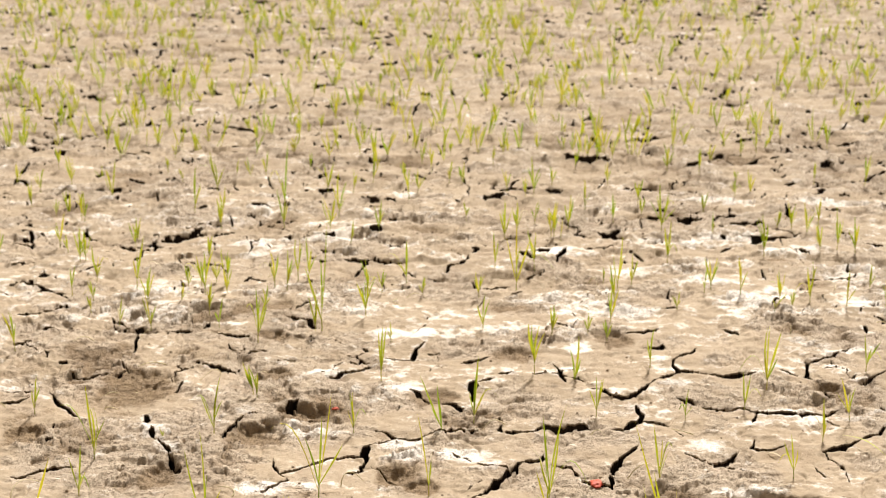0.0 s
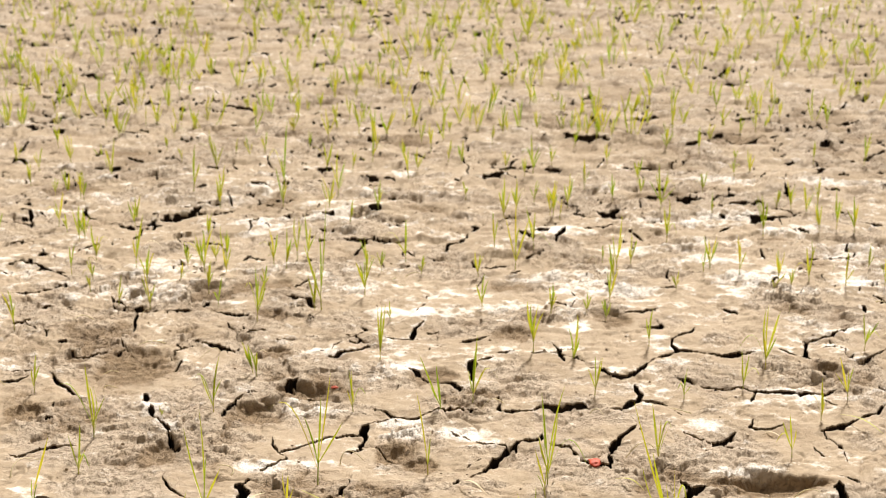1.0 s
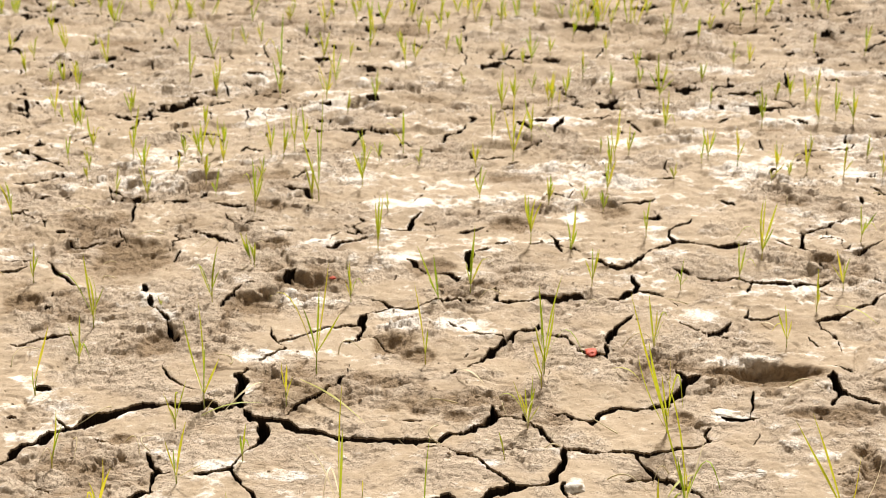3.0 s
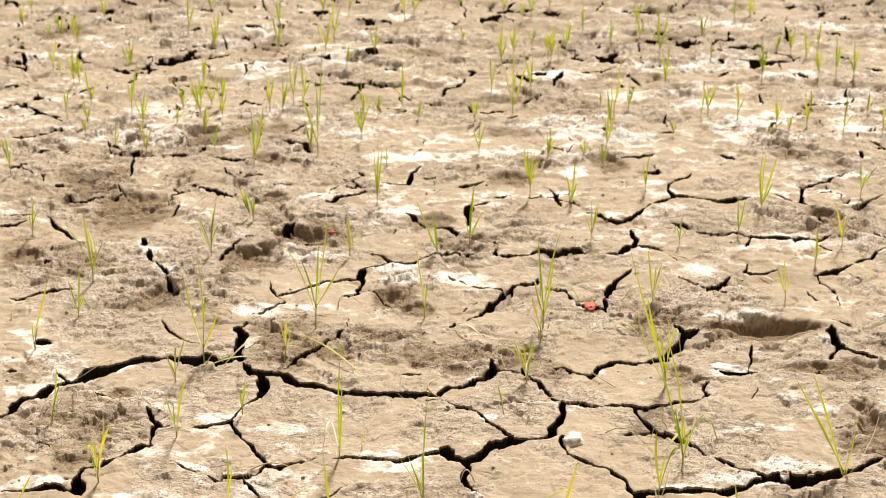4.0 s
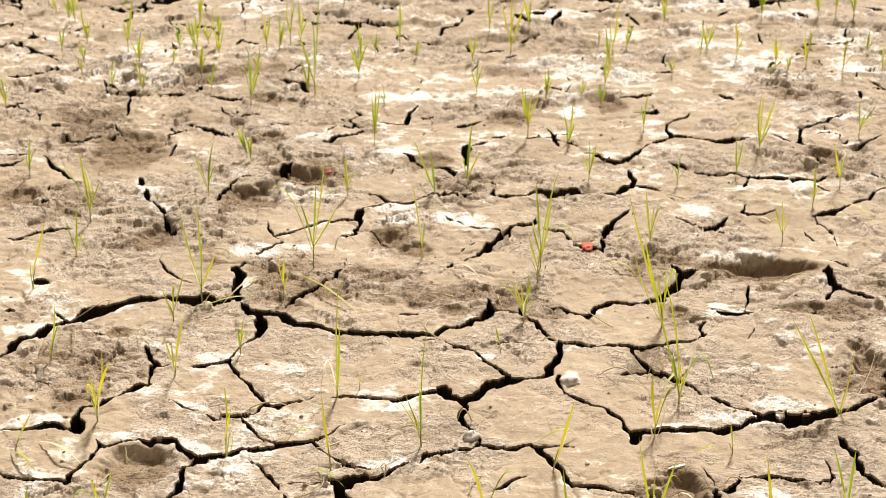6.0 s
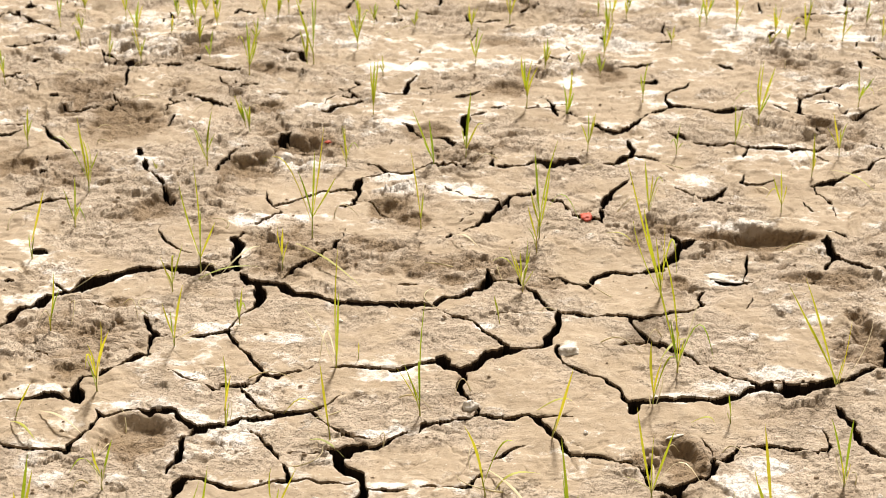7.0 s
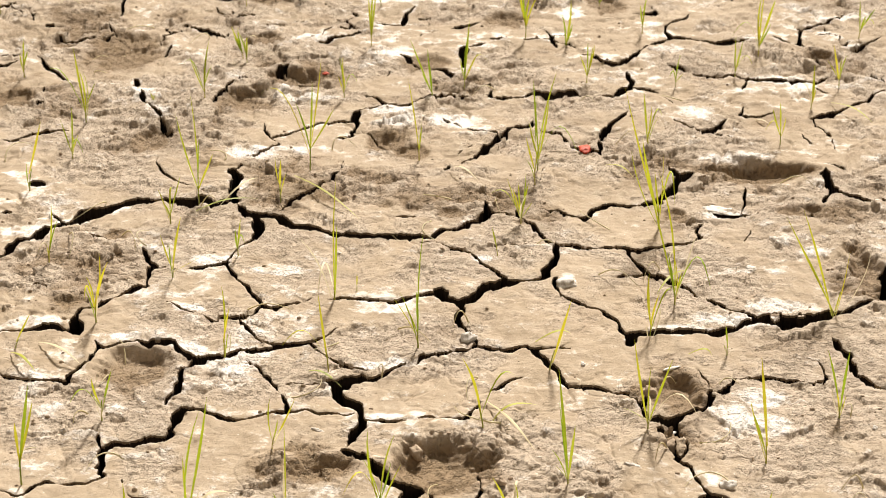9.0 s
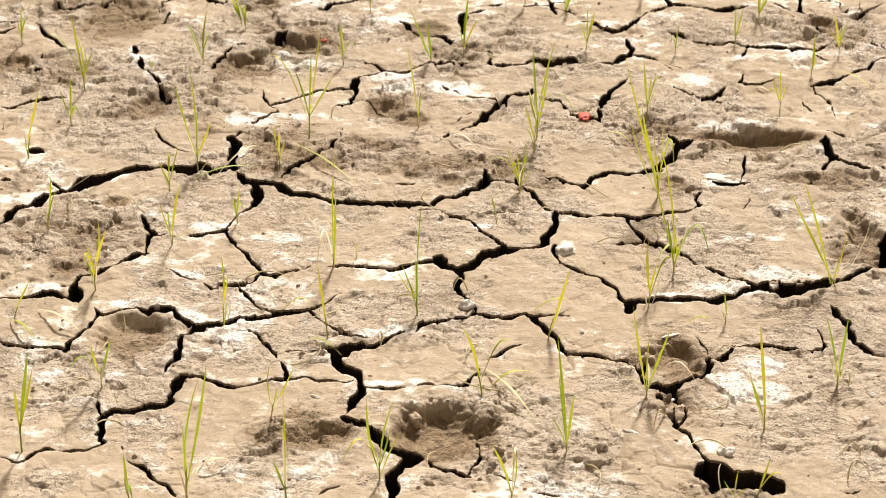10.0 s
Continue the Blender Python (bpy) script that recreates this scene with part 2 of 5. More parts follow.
crack(11, (-0.522, 1.866), (-0.549, 1.842), (-0.594, 1.841), (-0.618, 1.848), (-0.628, 1.834), (-0.637, 1.813), (-0.662, 1.806), (-0.683, 1.820))
crack(9, (-0.535, 1.900), (-0.534, 1.870), (-0.522, 1.866))
crack(15, (0.400, 1.905), (0.416, 1.883), (0.425, 1.854), (0.434, 1.825), (0.444, 1.802))
crack(18, (-0.138, 1.929), (-0.114, 1.909), (-0.099, 1.887), (-0.084, 1.858), (-0.073, 1.841))
crack(5, (-0.554, 1.972), (-0.543, 1.933))
crack(15, (0.385, 1.989), (0.387, 1.942), (0.400, 1.905))
crack(8, (0.409, 1.997), (0.417, 1.973), (0.420, 1.927), (0.405, 1.902))
crack(20, (0.372, 2.009), (0.400, 2.005), (0.430, 2.013), (0.463, 2.037), (0.483, 2.070))
crack(9, (-0.109, 2.010), (-0.070, 2.007), (-0.032, 2.017), (0.026, 2.022), (0.055, 2.011), (0.070, 2.043), (0.085, 2.068))
crack(9, (-0.420, 2.040), (-0.401, 2.043), (-0.385, 2.032), (-0.349, 2.016), (-0.301, 2.017), (-0.254, 2.028), (-0.216, 2.038), (-0.167, 2.029), (-0.134, 2.034))
crack(16, (-0.406, 2.043), (-0.425, 2.040), (-0.436, 2.008), (-0.441, 1.979), (-0.455, 1.957), (-0.491, 1.950), (-0.522, 1.937), (-0.538, 1.927), (-0.538, 1.900), (-0.542, 1.885))
crack(14, (0.483, 2.070), (0.506, 2.096), (0.526, 2.121), (0.540, 2.144))
crack(11, (0.342, 2.090), (0.355, 2.070), (0.365, 2.037), (0.372, 2.013))
crack(6, (0.086, 2.093), (0.116, 2.107), (0.142, 2.131), (0.168, 2.149))
crack(8, (0.373, 2.095), (0.367, 2.053), (0.372, 2.013))
crack(18, (-0.173, 2.117), (-0.148, 2.075), (-0.135, 2.050), (-0.119, 2.018), (-0.122, 1.986), (-0.130, 1.955), (-0.141, 1.932))
crack(5, (-0.258, 2.125), (-0.203, 2.129), (-0.173, 2.129))
crack(6, (0.693, 2.131), (0.704, 2.158), (0.700, 2.184), (0.703, 2.221))
crack(27, (-0.124, 2.135), (-0.157, 2.112), (-0.181, 2.119))
crack(10, (-0.299, 2.139), (-0.277, 2.121), (-0.268, 2.099), (-0.257, 2.057), (-0.252, 2.033))
crack(14, (0.540, 2.144), (0.592, 2.157), (0.625, 2.145), (0.668, 2.131), (0.693, 2.131))
crack(8, (-0.766, 2.148), (-0.753, 2.127), (-0.721, 2.127), (-0.679, 2.119), (-0.641, 2.114))
crack(5, (0.477, 2.165), (0.482, 2.130), (0.484, 2.099))
crack(17, (-0.050, 2.188), (-0.074, 2.165), (-0.104, 2.143), (-0.138, 2.129))
crack(5, (-0.339, 2.201), (-0.313, 2.177), (-0.299, 2.139))
crack(16, (-0.397, 2.202), (-0.429, 2.173), (-0.442, 2.141), (-0.442, 2.090), (-0.459, 2.053))
crack(10, (-0.605, 2.235), (-0.618, 2.184), (-0.629, 2.161), (-0.640, 2.131), (-0.641, 2.114))
crack(4, (0.182, 2.235), (0.218, 2.230), (0.254, 2.230))
crack(25, (-0.532, 2.243), (-0.505, 2.236), (-0.477, 2.244))
crack(14, (-0.477, 2.244), (-0.465, 2.212), (-0.427, 2.194), (-0.397, 2.204), (-0.373, 2.209), (-0.354, 2.228), (-0.303, 2.232), (-0.268, 2.245), (-0.233, 2.255), (-0.187, 2.280), (-0.168, 2.305))
crack(13, (0.081, 2.244), (0.099, 2.231), (0.130, 2.229), (0.172, 2.239), (0.182, 2.230), (0.196, 2.199), (0.210, 2.181), (0.223, 2.154), (0.231, 2.128), (0.255, 2.115), (0.289, 2.103), (0.313, 2.091), (0.342, 2.090))
crack(8, (-0.227, 2.245), (-0.205, 2.223), (-0.177, 2.196), (-0.140, 2.173), (-0.115, 2.164))
crack(21, (0.365, 2.250), (0.371, 2.274), (0.385, 2.288), (0.439, 2.294), (0.481, 2.294), (0.524, 2.295), (0.569, 2.310), (0.599, 2.334), (0.628, 2.344), (0.656, 2.325))
crack(14, (0.081, 2.253), (0.069, 2.238), (0.048, 2.225), (0.006, 2.207), (-0.019, 2.197), (-0.029, 2.179))
crack(13, (-0.617, 2.258), (-0.598, 2.235), (-0.568, 2.245), (-0.532, 2.243))
crack(15, (-0.656, 2.271), (-0.673, 2.315), (-0.666, 2.354), (-0.640, 2.362), (-0.611, 2.391), (-0.581, 2.432), (-0.556, 2.447))
crack(15, (-0.800, 2.281), (-0.749, 2.287), (-0.704, 2.295), (-0.675, 2.286), (-0.657, 2.272))
crack(11, (0.740, 2.315), (0.752, 2.277), (0.754, 2.239), (0.758, 2.194), (0.760, 2.158), (0.781, 2.141), (0.804, 2.123))
crack(9, (-0.355, 2.323), (-0.341, 2.298), (-0.317, 2.269), (-0.274, 2.254))
crack(27, (0.656, 2.325), (0.690, 2.331), (0.725, 2.345), (0.772, 2.361))
crack(14, (0.619, 2.354), (0.674, 2.358), (0.728, 2.357))
crack(18, (0.772, 2.361), (0.832, 2.386), (0.882, 2.417))
crack(13, (0.055, 2.370), (0.044, 2.340), (0.054, 2.310), (0.070, 2.291), (0.082, 2.263))
crack(24, (0.052, 2.382), (0.072, 2.400), (0.095, 2.442), (0.128, 2.459), (0.162, 2.468))
crack(9, (-0.514, 2.390), (-0.477, 2.362), (-0.447, 2.342), (-0.414, 2.330), (-0.366, 2.327), (-0.341, 2.347), (-0.328, 2.371), (-0.301, 2.371), (-0.270, 2.387), (-0.228, 2.408))
crack(12, (-0.200, 2.392), (-0.168, 2.405), (-0.113, 2.395), (-0.070, 2.397), (-0.026, 2.410), (0.012, 2.427))
crack(24, (0.012, 2.431), (0.023, 2.410), (0.039, 2.390), (0.055, 2.370))
crack(15, (-0.775, 2.446), (-0.746, 2.435))
crack(14, (0.162, 2.466), (0.207, 2.475), (0.228, 2.488))
crack(7, (-0.828, 2.481), (-0.763, 2.488))
crack(13, (0.241, 2.484), (0.243, 2.433), (0.252, 2.412), (0.267, 2.392), (0.293, 2.372), (0.314, 2.366), (0.338, 2.342), (0.356, 2.313), (0.364, 2.284), (0.365, 2.250))
crack(6, (0.359, 2.487), (0.388, 2.498), (0.423, 2.509))
crack(7, (-0.552, 2.508), (-0.522, 2.512))
crack(13, (-0.556, 2.516), (-0.557, 2.469), (-0.557, 2.435))
crack(10, (-0.412, 2.531), (-0.396, 2.492), (-0.374, 2.449), (-0.355, 2.428), (-0.324, 2.391), (-0.295, 2.371))
crack(20, (-0.410, 2.531), (-0.434, 2.524), (-0.466, 2.513), (-0.487, 2.506))
crack(23, (0.913, 2.536), (0.884, 2.470), (0.882, 2.417))
crack(28, (-0.879, 2.549), (-0.872, 2.565), (-0.863, 2.599), (-0.851, 2.623), (-0.822, 2.647), (-0.807, 2.683), (-0.775, 2.695))
crack(12, (0.084, 2.578), (0.097, 2.540), (0.113, 2.507), (0.140, 2.468))
crack(13, (-0.591, 2.590), (-0.580, 2.556), (-0.555, 2.512))
crack(14, (0.404, 2.595), (0.411, 2.554), (0.429, 2.512), (0.459, 2.488), (0.484, 2.467), (0.517, 2.425), (0.550, 2.394), (0.580, 2.374), (0.619, 2.354))
crack(4, (0.110, 2.597), (0.140, 2.613), (0.204, 2.616))
crack(16, (0.256, 2.614), (0.246, 2.564), (0.234, 2.519), (0.226, 2.482))
crack(11, (0.256, 2.614), (0.285, 2.621), (0.319, 2.605), (0.342, 2.603), (0.388, 2.604), (0.422, 2.599), (0.482, 2.616), (0.532, 2.635), (0.558, 2.654))
crack(9, (-0.023, 2.630), (0.006, 2.623), (0.041, 2.601), (0.084, 2.583))
crack(21, (-0.005, 2.649), (0.024, 2.678), (0.066, 2.696), (0.102, 2.740), (0.122, 2.804))
crack(8, (-0.368, 2.651), (-0.387, 2.608), (-0.405, 2.569), (-0.412, 2.535))
crack(8, (0.558, 2.654), (0.556, 2.683), (0.574, 2.720))
crack(5, (-0.721, 2.667), (-0.661, 2.624))
crack(5, (0.663, 2.684), (0.646, 2.636))
crack(23, (-0.295, 2.687), (-0.265, 2.680), (-0.240, 2.664), (-0.193, 2.652), (-0.134, 2.653), (-0.087, 2.653), (-0.040, 2.642), (-0.005, 2.649))
crack(27, (-0.775, 2.695), (-0.748, 2.707), (-0.731, 2.745), (-0.705, 2.765), (-0.674, 2.788))
crack(17, (0.324, 2.730), (0.352, 2.776), (0.385, 2.799), (0.420, 2.787), (0.458, 2.802), (0.491, 2.821))
crack(7, (-0.078, 2.739), (-0.030, 2.747))
crack(14, (-0.814, 2.739), (-0.775, 2.695))
crack(17, (-0.378, 2.743), (-0.365, 2.687), (-0.367, 2.639))
crack(10, (-0.342, 2.744), (-0.310, 2.792), (-0.271, 2.834), (-0.253, 2.853), (-0.225, 2.893), (-0.215, 2.934))
crack(15, (-0.918, 2.748), (-0.891, 2.746))
crack(15, (0.121, 2.758), (0.163, 2.754), (0.181, 2.759))
crack(13, (0.181, 2.759), (0.198, 2.729), (0.213, 2.680), (0.234, 2.633), (0.256, 2.614))
crack(15, (0.588, 2.770), (0.609, 2.753), (0.644, 2.746), (0.675, 2.746))
crack(13, (0.822, 2.773), (0.799, 2.722))
crack(12, (0.231, 2.780), (0.260, 2.767), (0.289, 2.742), (0.324, 2.730))
crack(25, (-0.674, 2.788), (-0.640, 2.804), (-0.580, 2.810), (-0.516, 2.790), (-0.457, 2.804), (-0.428, 2.814))
crack(18, (-0.413, 2.791), (-0.390, 2.743), (-0.365, 2.736), (-0.328, 2.729), (-0.295, 2.687))
crack(20, (-0.429, 2.804), (-0.435, 2.878), (-0.447, 2.946))
crack(23, (0.491, 2.821), (0.522, 2.866), (0.540, 2.901), (0.581, 2.929), (0.614, 2.938))
crack(14, (0.874, 2.851), (0.845, 2.806))
crack(16, (0.876, 2.862), (0.908, 2.838), (0.963, 2.813), (0.982, 2.800))
crack(6, (0.690, 2.876), (0.664, 2.758))
crack(23, (-0.891, 2.886), (-0.854, 2.879))
crack(3, (-0.215, 2.934), (-0.207, 2.977), (-0.200, 3.020))
crack(17, (0.025, 2.943), (0.038, 2.979))
crack(11, (-0.447, 2.946), (-0.428, 2.974))
crack(19, (0.880, 2.960), (0.873, 2.891), (0.874, 2.851))
crack(13, (0.530, 2.970), (0.542, 2.920))
crack(17, (0.064, 2.980), (0.096, 3.008), (0.131, 3.082), (0.159, 3.128), (0.188, 3.174))
crack(6, (0.243, 2.981), (0.245, 2.906))
crack(11, (0.893, 2.989), (0.936, 2.955))
crack(10, (-0.444, 3.002), (-0.406, 3.012), (-0.390, 3.041), (-0.360, 3.071))
crack(8, (-0.632, 3.015), (-0.625, 2.972), (-0.599, 2.930), (-0.554, 2.882), (-0.534, 2.871))
crack(5, (0.052, 3.037), (0.098, 3.082))
crack(16, (0.384, 3.044), (0.394, 3.115), (0.425, 3.193))
crack(3, (-0.554, 3.059), (-0.543, 3.120))
crack(7, (-0.360, 3.074), (-0.380, 3.112), (-0.397, 3.152), (-0.402, 3.199))
crack(14, (0.321, 3.075), (0.351, 3.049), (0.384, 3.044))
crack(15, (-1.008, 3.105), (-0.975, 3.105), (-0.937, 3.136), (-0.893, 3.149), (-0.861, 3.156))
crack(11, (-0.379, 3.106), (-0.351, 3.119), (-0.320, 3.144), (-0.277, 3.191), (-0.224, 3.207), (-0.190, 3.208))
crack(11, (-0.191, 3.139), (-0.232, 3.114))
crack(6, (0.876, 3.151), (0.889, 3.091))
crack(10, (-0.168, 3.155), (-0.133, 3.109), (-0.098, 3.065))
crack(9, (0.650, 3.164), (0.709, 3.119))
crack(9, (0.254, 3.166), (0.300, 3.145), (0.322, 3.084))
crack(12, (0.188, 3.174), (0.229, 3.191), (0.244, 3.223))
crack(13, (0.425, 3.193), (0.450, 3.241), (0.477, 3.274))
crack(14, (0.585, 3.227), (0.614, 3.195), (0.650, 3.164), (0.682, 3.196), (0.710, 3.238))
crack(20, (-0.660, 3.228), (-0.647, 3.180), (-0.614, 3.110))
crack(16, (0.913, 3.231), (0.969, 3.264), (1.018, 3.297), (1.073, 3.348), (1.142, 3.408))
crack(5, (0.920, 3.231), (0.913, 3.199), (0.940, 3.137), (0.935, 3.062))
crack(8, (0.013, 3.236), (0.033, 3.204), (0.086, 3.158), (0.153, 3.137))
crack(17, (-0.183, 3.266), (-0.187, 3.201), (-0.191, 3.145))
crack(4, (-0.083, 3.267), (-0.055, 3.219))
crack(10, (-0.535, 3.294), (-0.537, 3.355), (-0.525, 3.403))
crack(20, (-0.974, 3.295), (-0.955, 3.306))
crack(9, (0.768, 3.311), (0.746, 3.251), (0.786, 3.245), (0.834, 3.278))
crack(9, (-0.105, 3.313), (-0.146, 3.289), (-0.178, 3.269))
crack(19, (0.146, 3.330), (0.188, 3.337), (0.231, 3.354), (0.274, 3.379))
crack(15, (-0.736, 3.352), (-0.692, 3.276), (-0.660, 3.228))
crack(6, (0.570, 3.369), (0.590, 3.315))
crack(9, (-0.978, 3.373), (-0.969, 3.397))
crack(18, (-0.166, 3.373), (-0.141, 3.340), (-0.105, 3.316), (-0.070, 3.317), (-0.022, 3.344), (0.048, 3.342), (0.090, 3.329))
crack(24, (0.274, 3.379), (0.317, 3.380), (0.373, 3.373))
crack(9, (-0.525, 3.403), (-0.504, 3.460), (-0.463, 3.486), (-0.415, 3.505))
crack(23, (0.494, 3.410), (0.448, 3.357), (0.421, 3.364))
crack(9, (0.961, 3.416), (0.994, 3.375))
crack(20, (0.505, 3.417), (0.557, 3.383))
crack(16, (0.142, 3.433), (0.143, 3.336))
crack(27, (-0.365, 3.439), (-0.306, 3.422))
crack(13, (-0.761, 3.457), (-0.746, 3.393))
crack(8, (0.808, 3.478), (0.775, 3.396))
crack(17, (0.784, 3.492), (0.865, 3.456), (0.952, 3.457), (1.034, 3.494))
crack(19, (0.501, 3.517), (0.494, 3.410))
crack(18, (1.130, 3.518), (1.154, 3.454))
crack(6, (-0.112, 3.522), (-0.117, 3.467))
crack(23, (-1.144, 3.525), (-1.112, 3.540), (-1.081, 3.563))
crack(20, (-0.388, 3.546), (-0.376, 3.464))
crack(27, (-0.065, 3.572), (-0.035, 3.542), (0.002, 3.523), (0.039, 3.475), (0.061, 3.486))
crack(15, (0.517, 3.584), (0.550, 3.663), (0.578, 3.704))
crack(20, (0.615, 3.585), (0.644, 3.528), (0.713, 3.503), (0.784, 3.492))
crack(13, (-0.709, 3.586), (-0.701, 3.660))
crack(40, (0.422, 3.603), (0.469, 3.553), (0.517, 3.584))
crack(11, (-1.047, 3.608), (-1.014, 3.563), (-0.991, 3.526), (-0.959, 3.479), (-0.928, 3.433), (-0.897, 3.391))
crack(12, (-1.160, 3.609), (-1.072, 3.618))
crack(23, (0.386, 3.622), (0.430, 3.603))
crack(26, (-0.087, 3.626), (-0.065, 3.572))
crack(21, (0.080, 3.659), (0.071, 3.524))
crack(15, (1.021, 3.659), (1.008, 3.543), (1.037, 3.581))
crack(22, (0.093, 3.659), (0.140, 3.700))
crack(8, (1.107, 3.668), (1.221, 3.751))
crack(19, (0.578, 3.704), (0.653, 3.746), (0.706, 3.738), (0.764, 3.714))
crack(17, (-0.320, 3.704), (-0.281, 3.696), (-0.245, 3.729), (-0.208, 3.780), (-0.163, 3.823))
crack(23, (0.764, 3.714), (0.861, 3.739))
crack(12, (0.148, 3.721), (0.203, 3.742))
crack(27, (-1.011, 3.731), (-0.957, 3.711), (-0.909, 3.740))
crack(15, (0.914, 3.769), (0.964, 3.715), (1.006, 3.695))
crack(18, (0.041, 3.803), (0.089, 3.834), (0.137, 3.869))
crack(12, (1.017, 3.812), (0.986, 3.707))
crack(39, (-1.071, 3.815), (-1.042, 3.798))
crack(24, (-0.690, 3.818), (-0.635, 3.768), (-0.595, 3.755), (-0.551, 3.777))
crack(14, (0.656, 3.822), (0.696, 3.874), (0.726, 3.919))
crack(8, (0.302, 3.827), (0.344, 3.661))
crack(18, (0.642, 3.830), (0.645, 3.746))
crack(30, (0.998, 3.833), (1.026, 3.816), (1.053, 3.834))
crack(15, (1.053, 3.834), (1.111, 3.878), (1.193, 3.946))
crack(9, (-0.164, 3.844), (-0.069, 3.837))
crack(13, (-0.085, 3.845), (-0.078, 3.911), (-0.047, 3.957))
crack(9, (-1.253, 3.954), (-1.175, 3.969))
crack(10, (-0.317, 4.000), (-0.282, 3.955), (-0.232, 3.932))
crack(12, (-0.675, 4.044), (-0.595, 3.998), (-0.528, 3.989))
crack(8, (-0.081, 4.049), (-0.048, 4.122))
crack(12, (0.524, 4.055), (0.587, 4.032), (0.643, 4.080))
crack(16, (-0.898, 4.065), (-0.884, 3.972), (-0.874, 3.877))
crack(20, (-1.205, 4.086), (-1.144, 4.111), (-1.081, 4.126))
crack(15, (0.814, 4.106), (0.868, 4.035))
crack(20, (1.250, 4.120), (1.240, 4.034))
crack(8, (0.928, 4.132), (0.959, 4.207))
crack(16, (-0.483, 4.192), (-0.411, 4.143), (-0.363, 4.066))
crack(21, (-1.321, 4.209), (-1.228, 4.245), (-1.184, 4.277), (-1.138, 4.304))
crack(18, (-1.018, 4.227), (-0.976, 4.147), (-0.889, 4.089), (-0.736, 4.067), (-0.698, 4.091), (-0.690, 4.150))
crack(24, (-0.452, 4.253), (-0.424, 4.332))
crack(15, (1.009, 4.258), (1.034, 4.321), (1.065, 4.370))
crack(18, (0.419, 4.294), (0.451, 4.358), (0.466, 4.412))
crack(10, (0.132, 4.408), (0.106, 4.275))
crack(11, (-0.124, 4.450), (-0.098, 4.489))
crack(25, (-1.388, 4.458), (-1.346, 4.504))
crack(18, (0.722, 4.470), (0.708, 4.328))
crack(11, (-1.346, 4.504), (-1.236, 4.421), (-1.170, 4.367))
crack(22, (-0.200, 4.517), (-0.190, 4.444))
crack(9, (1.187, 4.532), (1.152, 4.420))
crack(22, (-0.646, 4.540), (-0.633, 4.617))
crack(17, (-0.071, 4.547), (0.002, 4.559))
crack(22, (0.084, 4.549), (0.110, 4.492), (0.155, 4.481), (0.229, 4.522))
crack(29, (-1.322, 4.550), (-1.282, 4.574))
crack(10, (-0.627, 4.570), (-0.573, 4.541))
crack(11, (0.231, 4.579), (0.364, 4.640))
crack(13, (-1.219, 4.581), (-1.166, 4.671), (-1.140, 4.726))
crack(22, (-0.287, 4.591), (-0.262, 4.706))
crack(17, (0.002, 4.606), (0.020, 4.709))
crack(10, (1.060, 4.678), (1.046, 4.560))
crack(23, (-0.580, 4.690), (-0.571, 4.783))
crack(20, (0.378, 4.701), (0.402, 4.826), (0.438, 4.925))
crack(20, (-0.262, 4.706), (-0.219, 4.800))
crack(22, (0.020, 4.709), (0.058, 4.728), (0.087, 4.772), (0.107, 4.836))
crack(18, (-1.456, 4.710), (-1.378, 4.773))
crack(25, (-0.235, 4.743), (-0.102, 4.726))
crack(16, (-1.031, 4.796), (-1.053, 4.746))
crack(23, (-0.496, 4.803), (-0.407, 4.766), (-0.331, 4.767), (-0.263, 4.724))
crack(16, (-0.671, 4.826), (-0.674, 4.931))
crack(14, (0.253, 4.857), (0.334, 4.762))
crack(16, (0.961, 4.865), (1.008, 4.912))
crack(25, (1.233, 4.869), (1.262, 4.824))
crack(18, (-1.042, 4.887), (-1.031, 4.796))
crack(16, (0.478, 4.892), (0.556, 4.893), (0.612, 4.960))
crack(20, (0.644, 4.894), (0.675, 4.830), (0.691, 4.754))
crack(13, (-0.193, 4.897), (-0.146, 4.964))
crack(20, (-0.674, 4.931), (-0.643, 4.999))
crack(17, (-1.442, 4.935), (-1.495, 5.127))
crack(25, (1.473, 4.971), (1.550, 4.905))
crack(11, (-1.494, 4.997), (-1.447, 4.929))
crack(34, (-0.447, 5.001), (-0.369, 5.029))
crack(10, (1.203, 5.001), (1.182, 4.901))
crack(22, (-1.189, 5.005), (-1.123, 4.925), (-1.065, 4.926), (-0.953, 4.961))
crack(23, (-1.543, 5.035), (-1.491, 4.988), (-1.442, 4.935))
crack(42, (0.556, 5.097), (0.602, 5.049), (0.649, 5.112))
crack(67, (-0.267, 5.108), (-0.213, 5.087))
crack(16, (0.649, 5.112), (0.692, 5.221))
crack(14, (-1.502, 5.155), (-1.441, 4.929))
crack(12, (-1.307, 5.180), (-1.265, 5.039))
crack(47, (-0.614, 5.211), (-0.590, 5.256))
crack(47, (-0.532, 5.226), (-0.508, 5.280))
crack(30, (0.755, 5.284), (0.841, 5.300))
crack(21, (1.138, 5.301), (1.196, 5.255))
crack(30, (0.871, 5.355), (0.901, 5.277), (0.996, 5.278), (1.103, 5.340), (1.154, 5.380))
crack(13, (-0.812, 5.357), (-0.761, 5.129))
crack(37, (-0.936, 5.396), (-0.905, 5.437))
crack(32, (-0.740, 5.413), (-0.656, 5.438))
crack(63, (-0.609, 5.446), (-0.589, 5.463))
crack(19, (1.320, 5.503), (1.306, 5.341), (1.315, 5.279))
crack(41, (-0.105, 5.523), (0.038, 5.540), (0.100, 5.557))
crack(56, (0.115, 5.523), (0.171, 5.540), (0.237, 5.558), (0.320, 5.524))
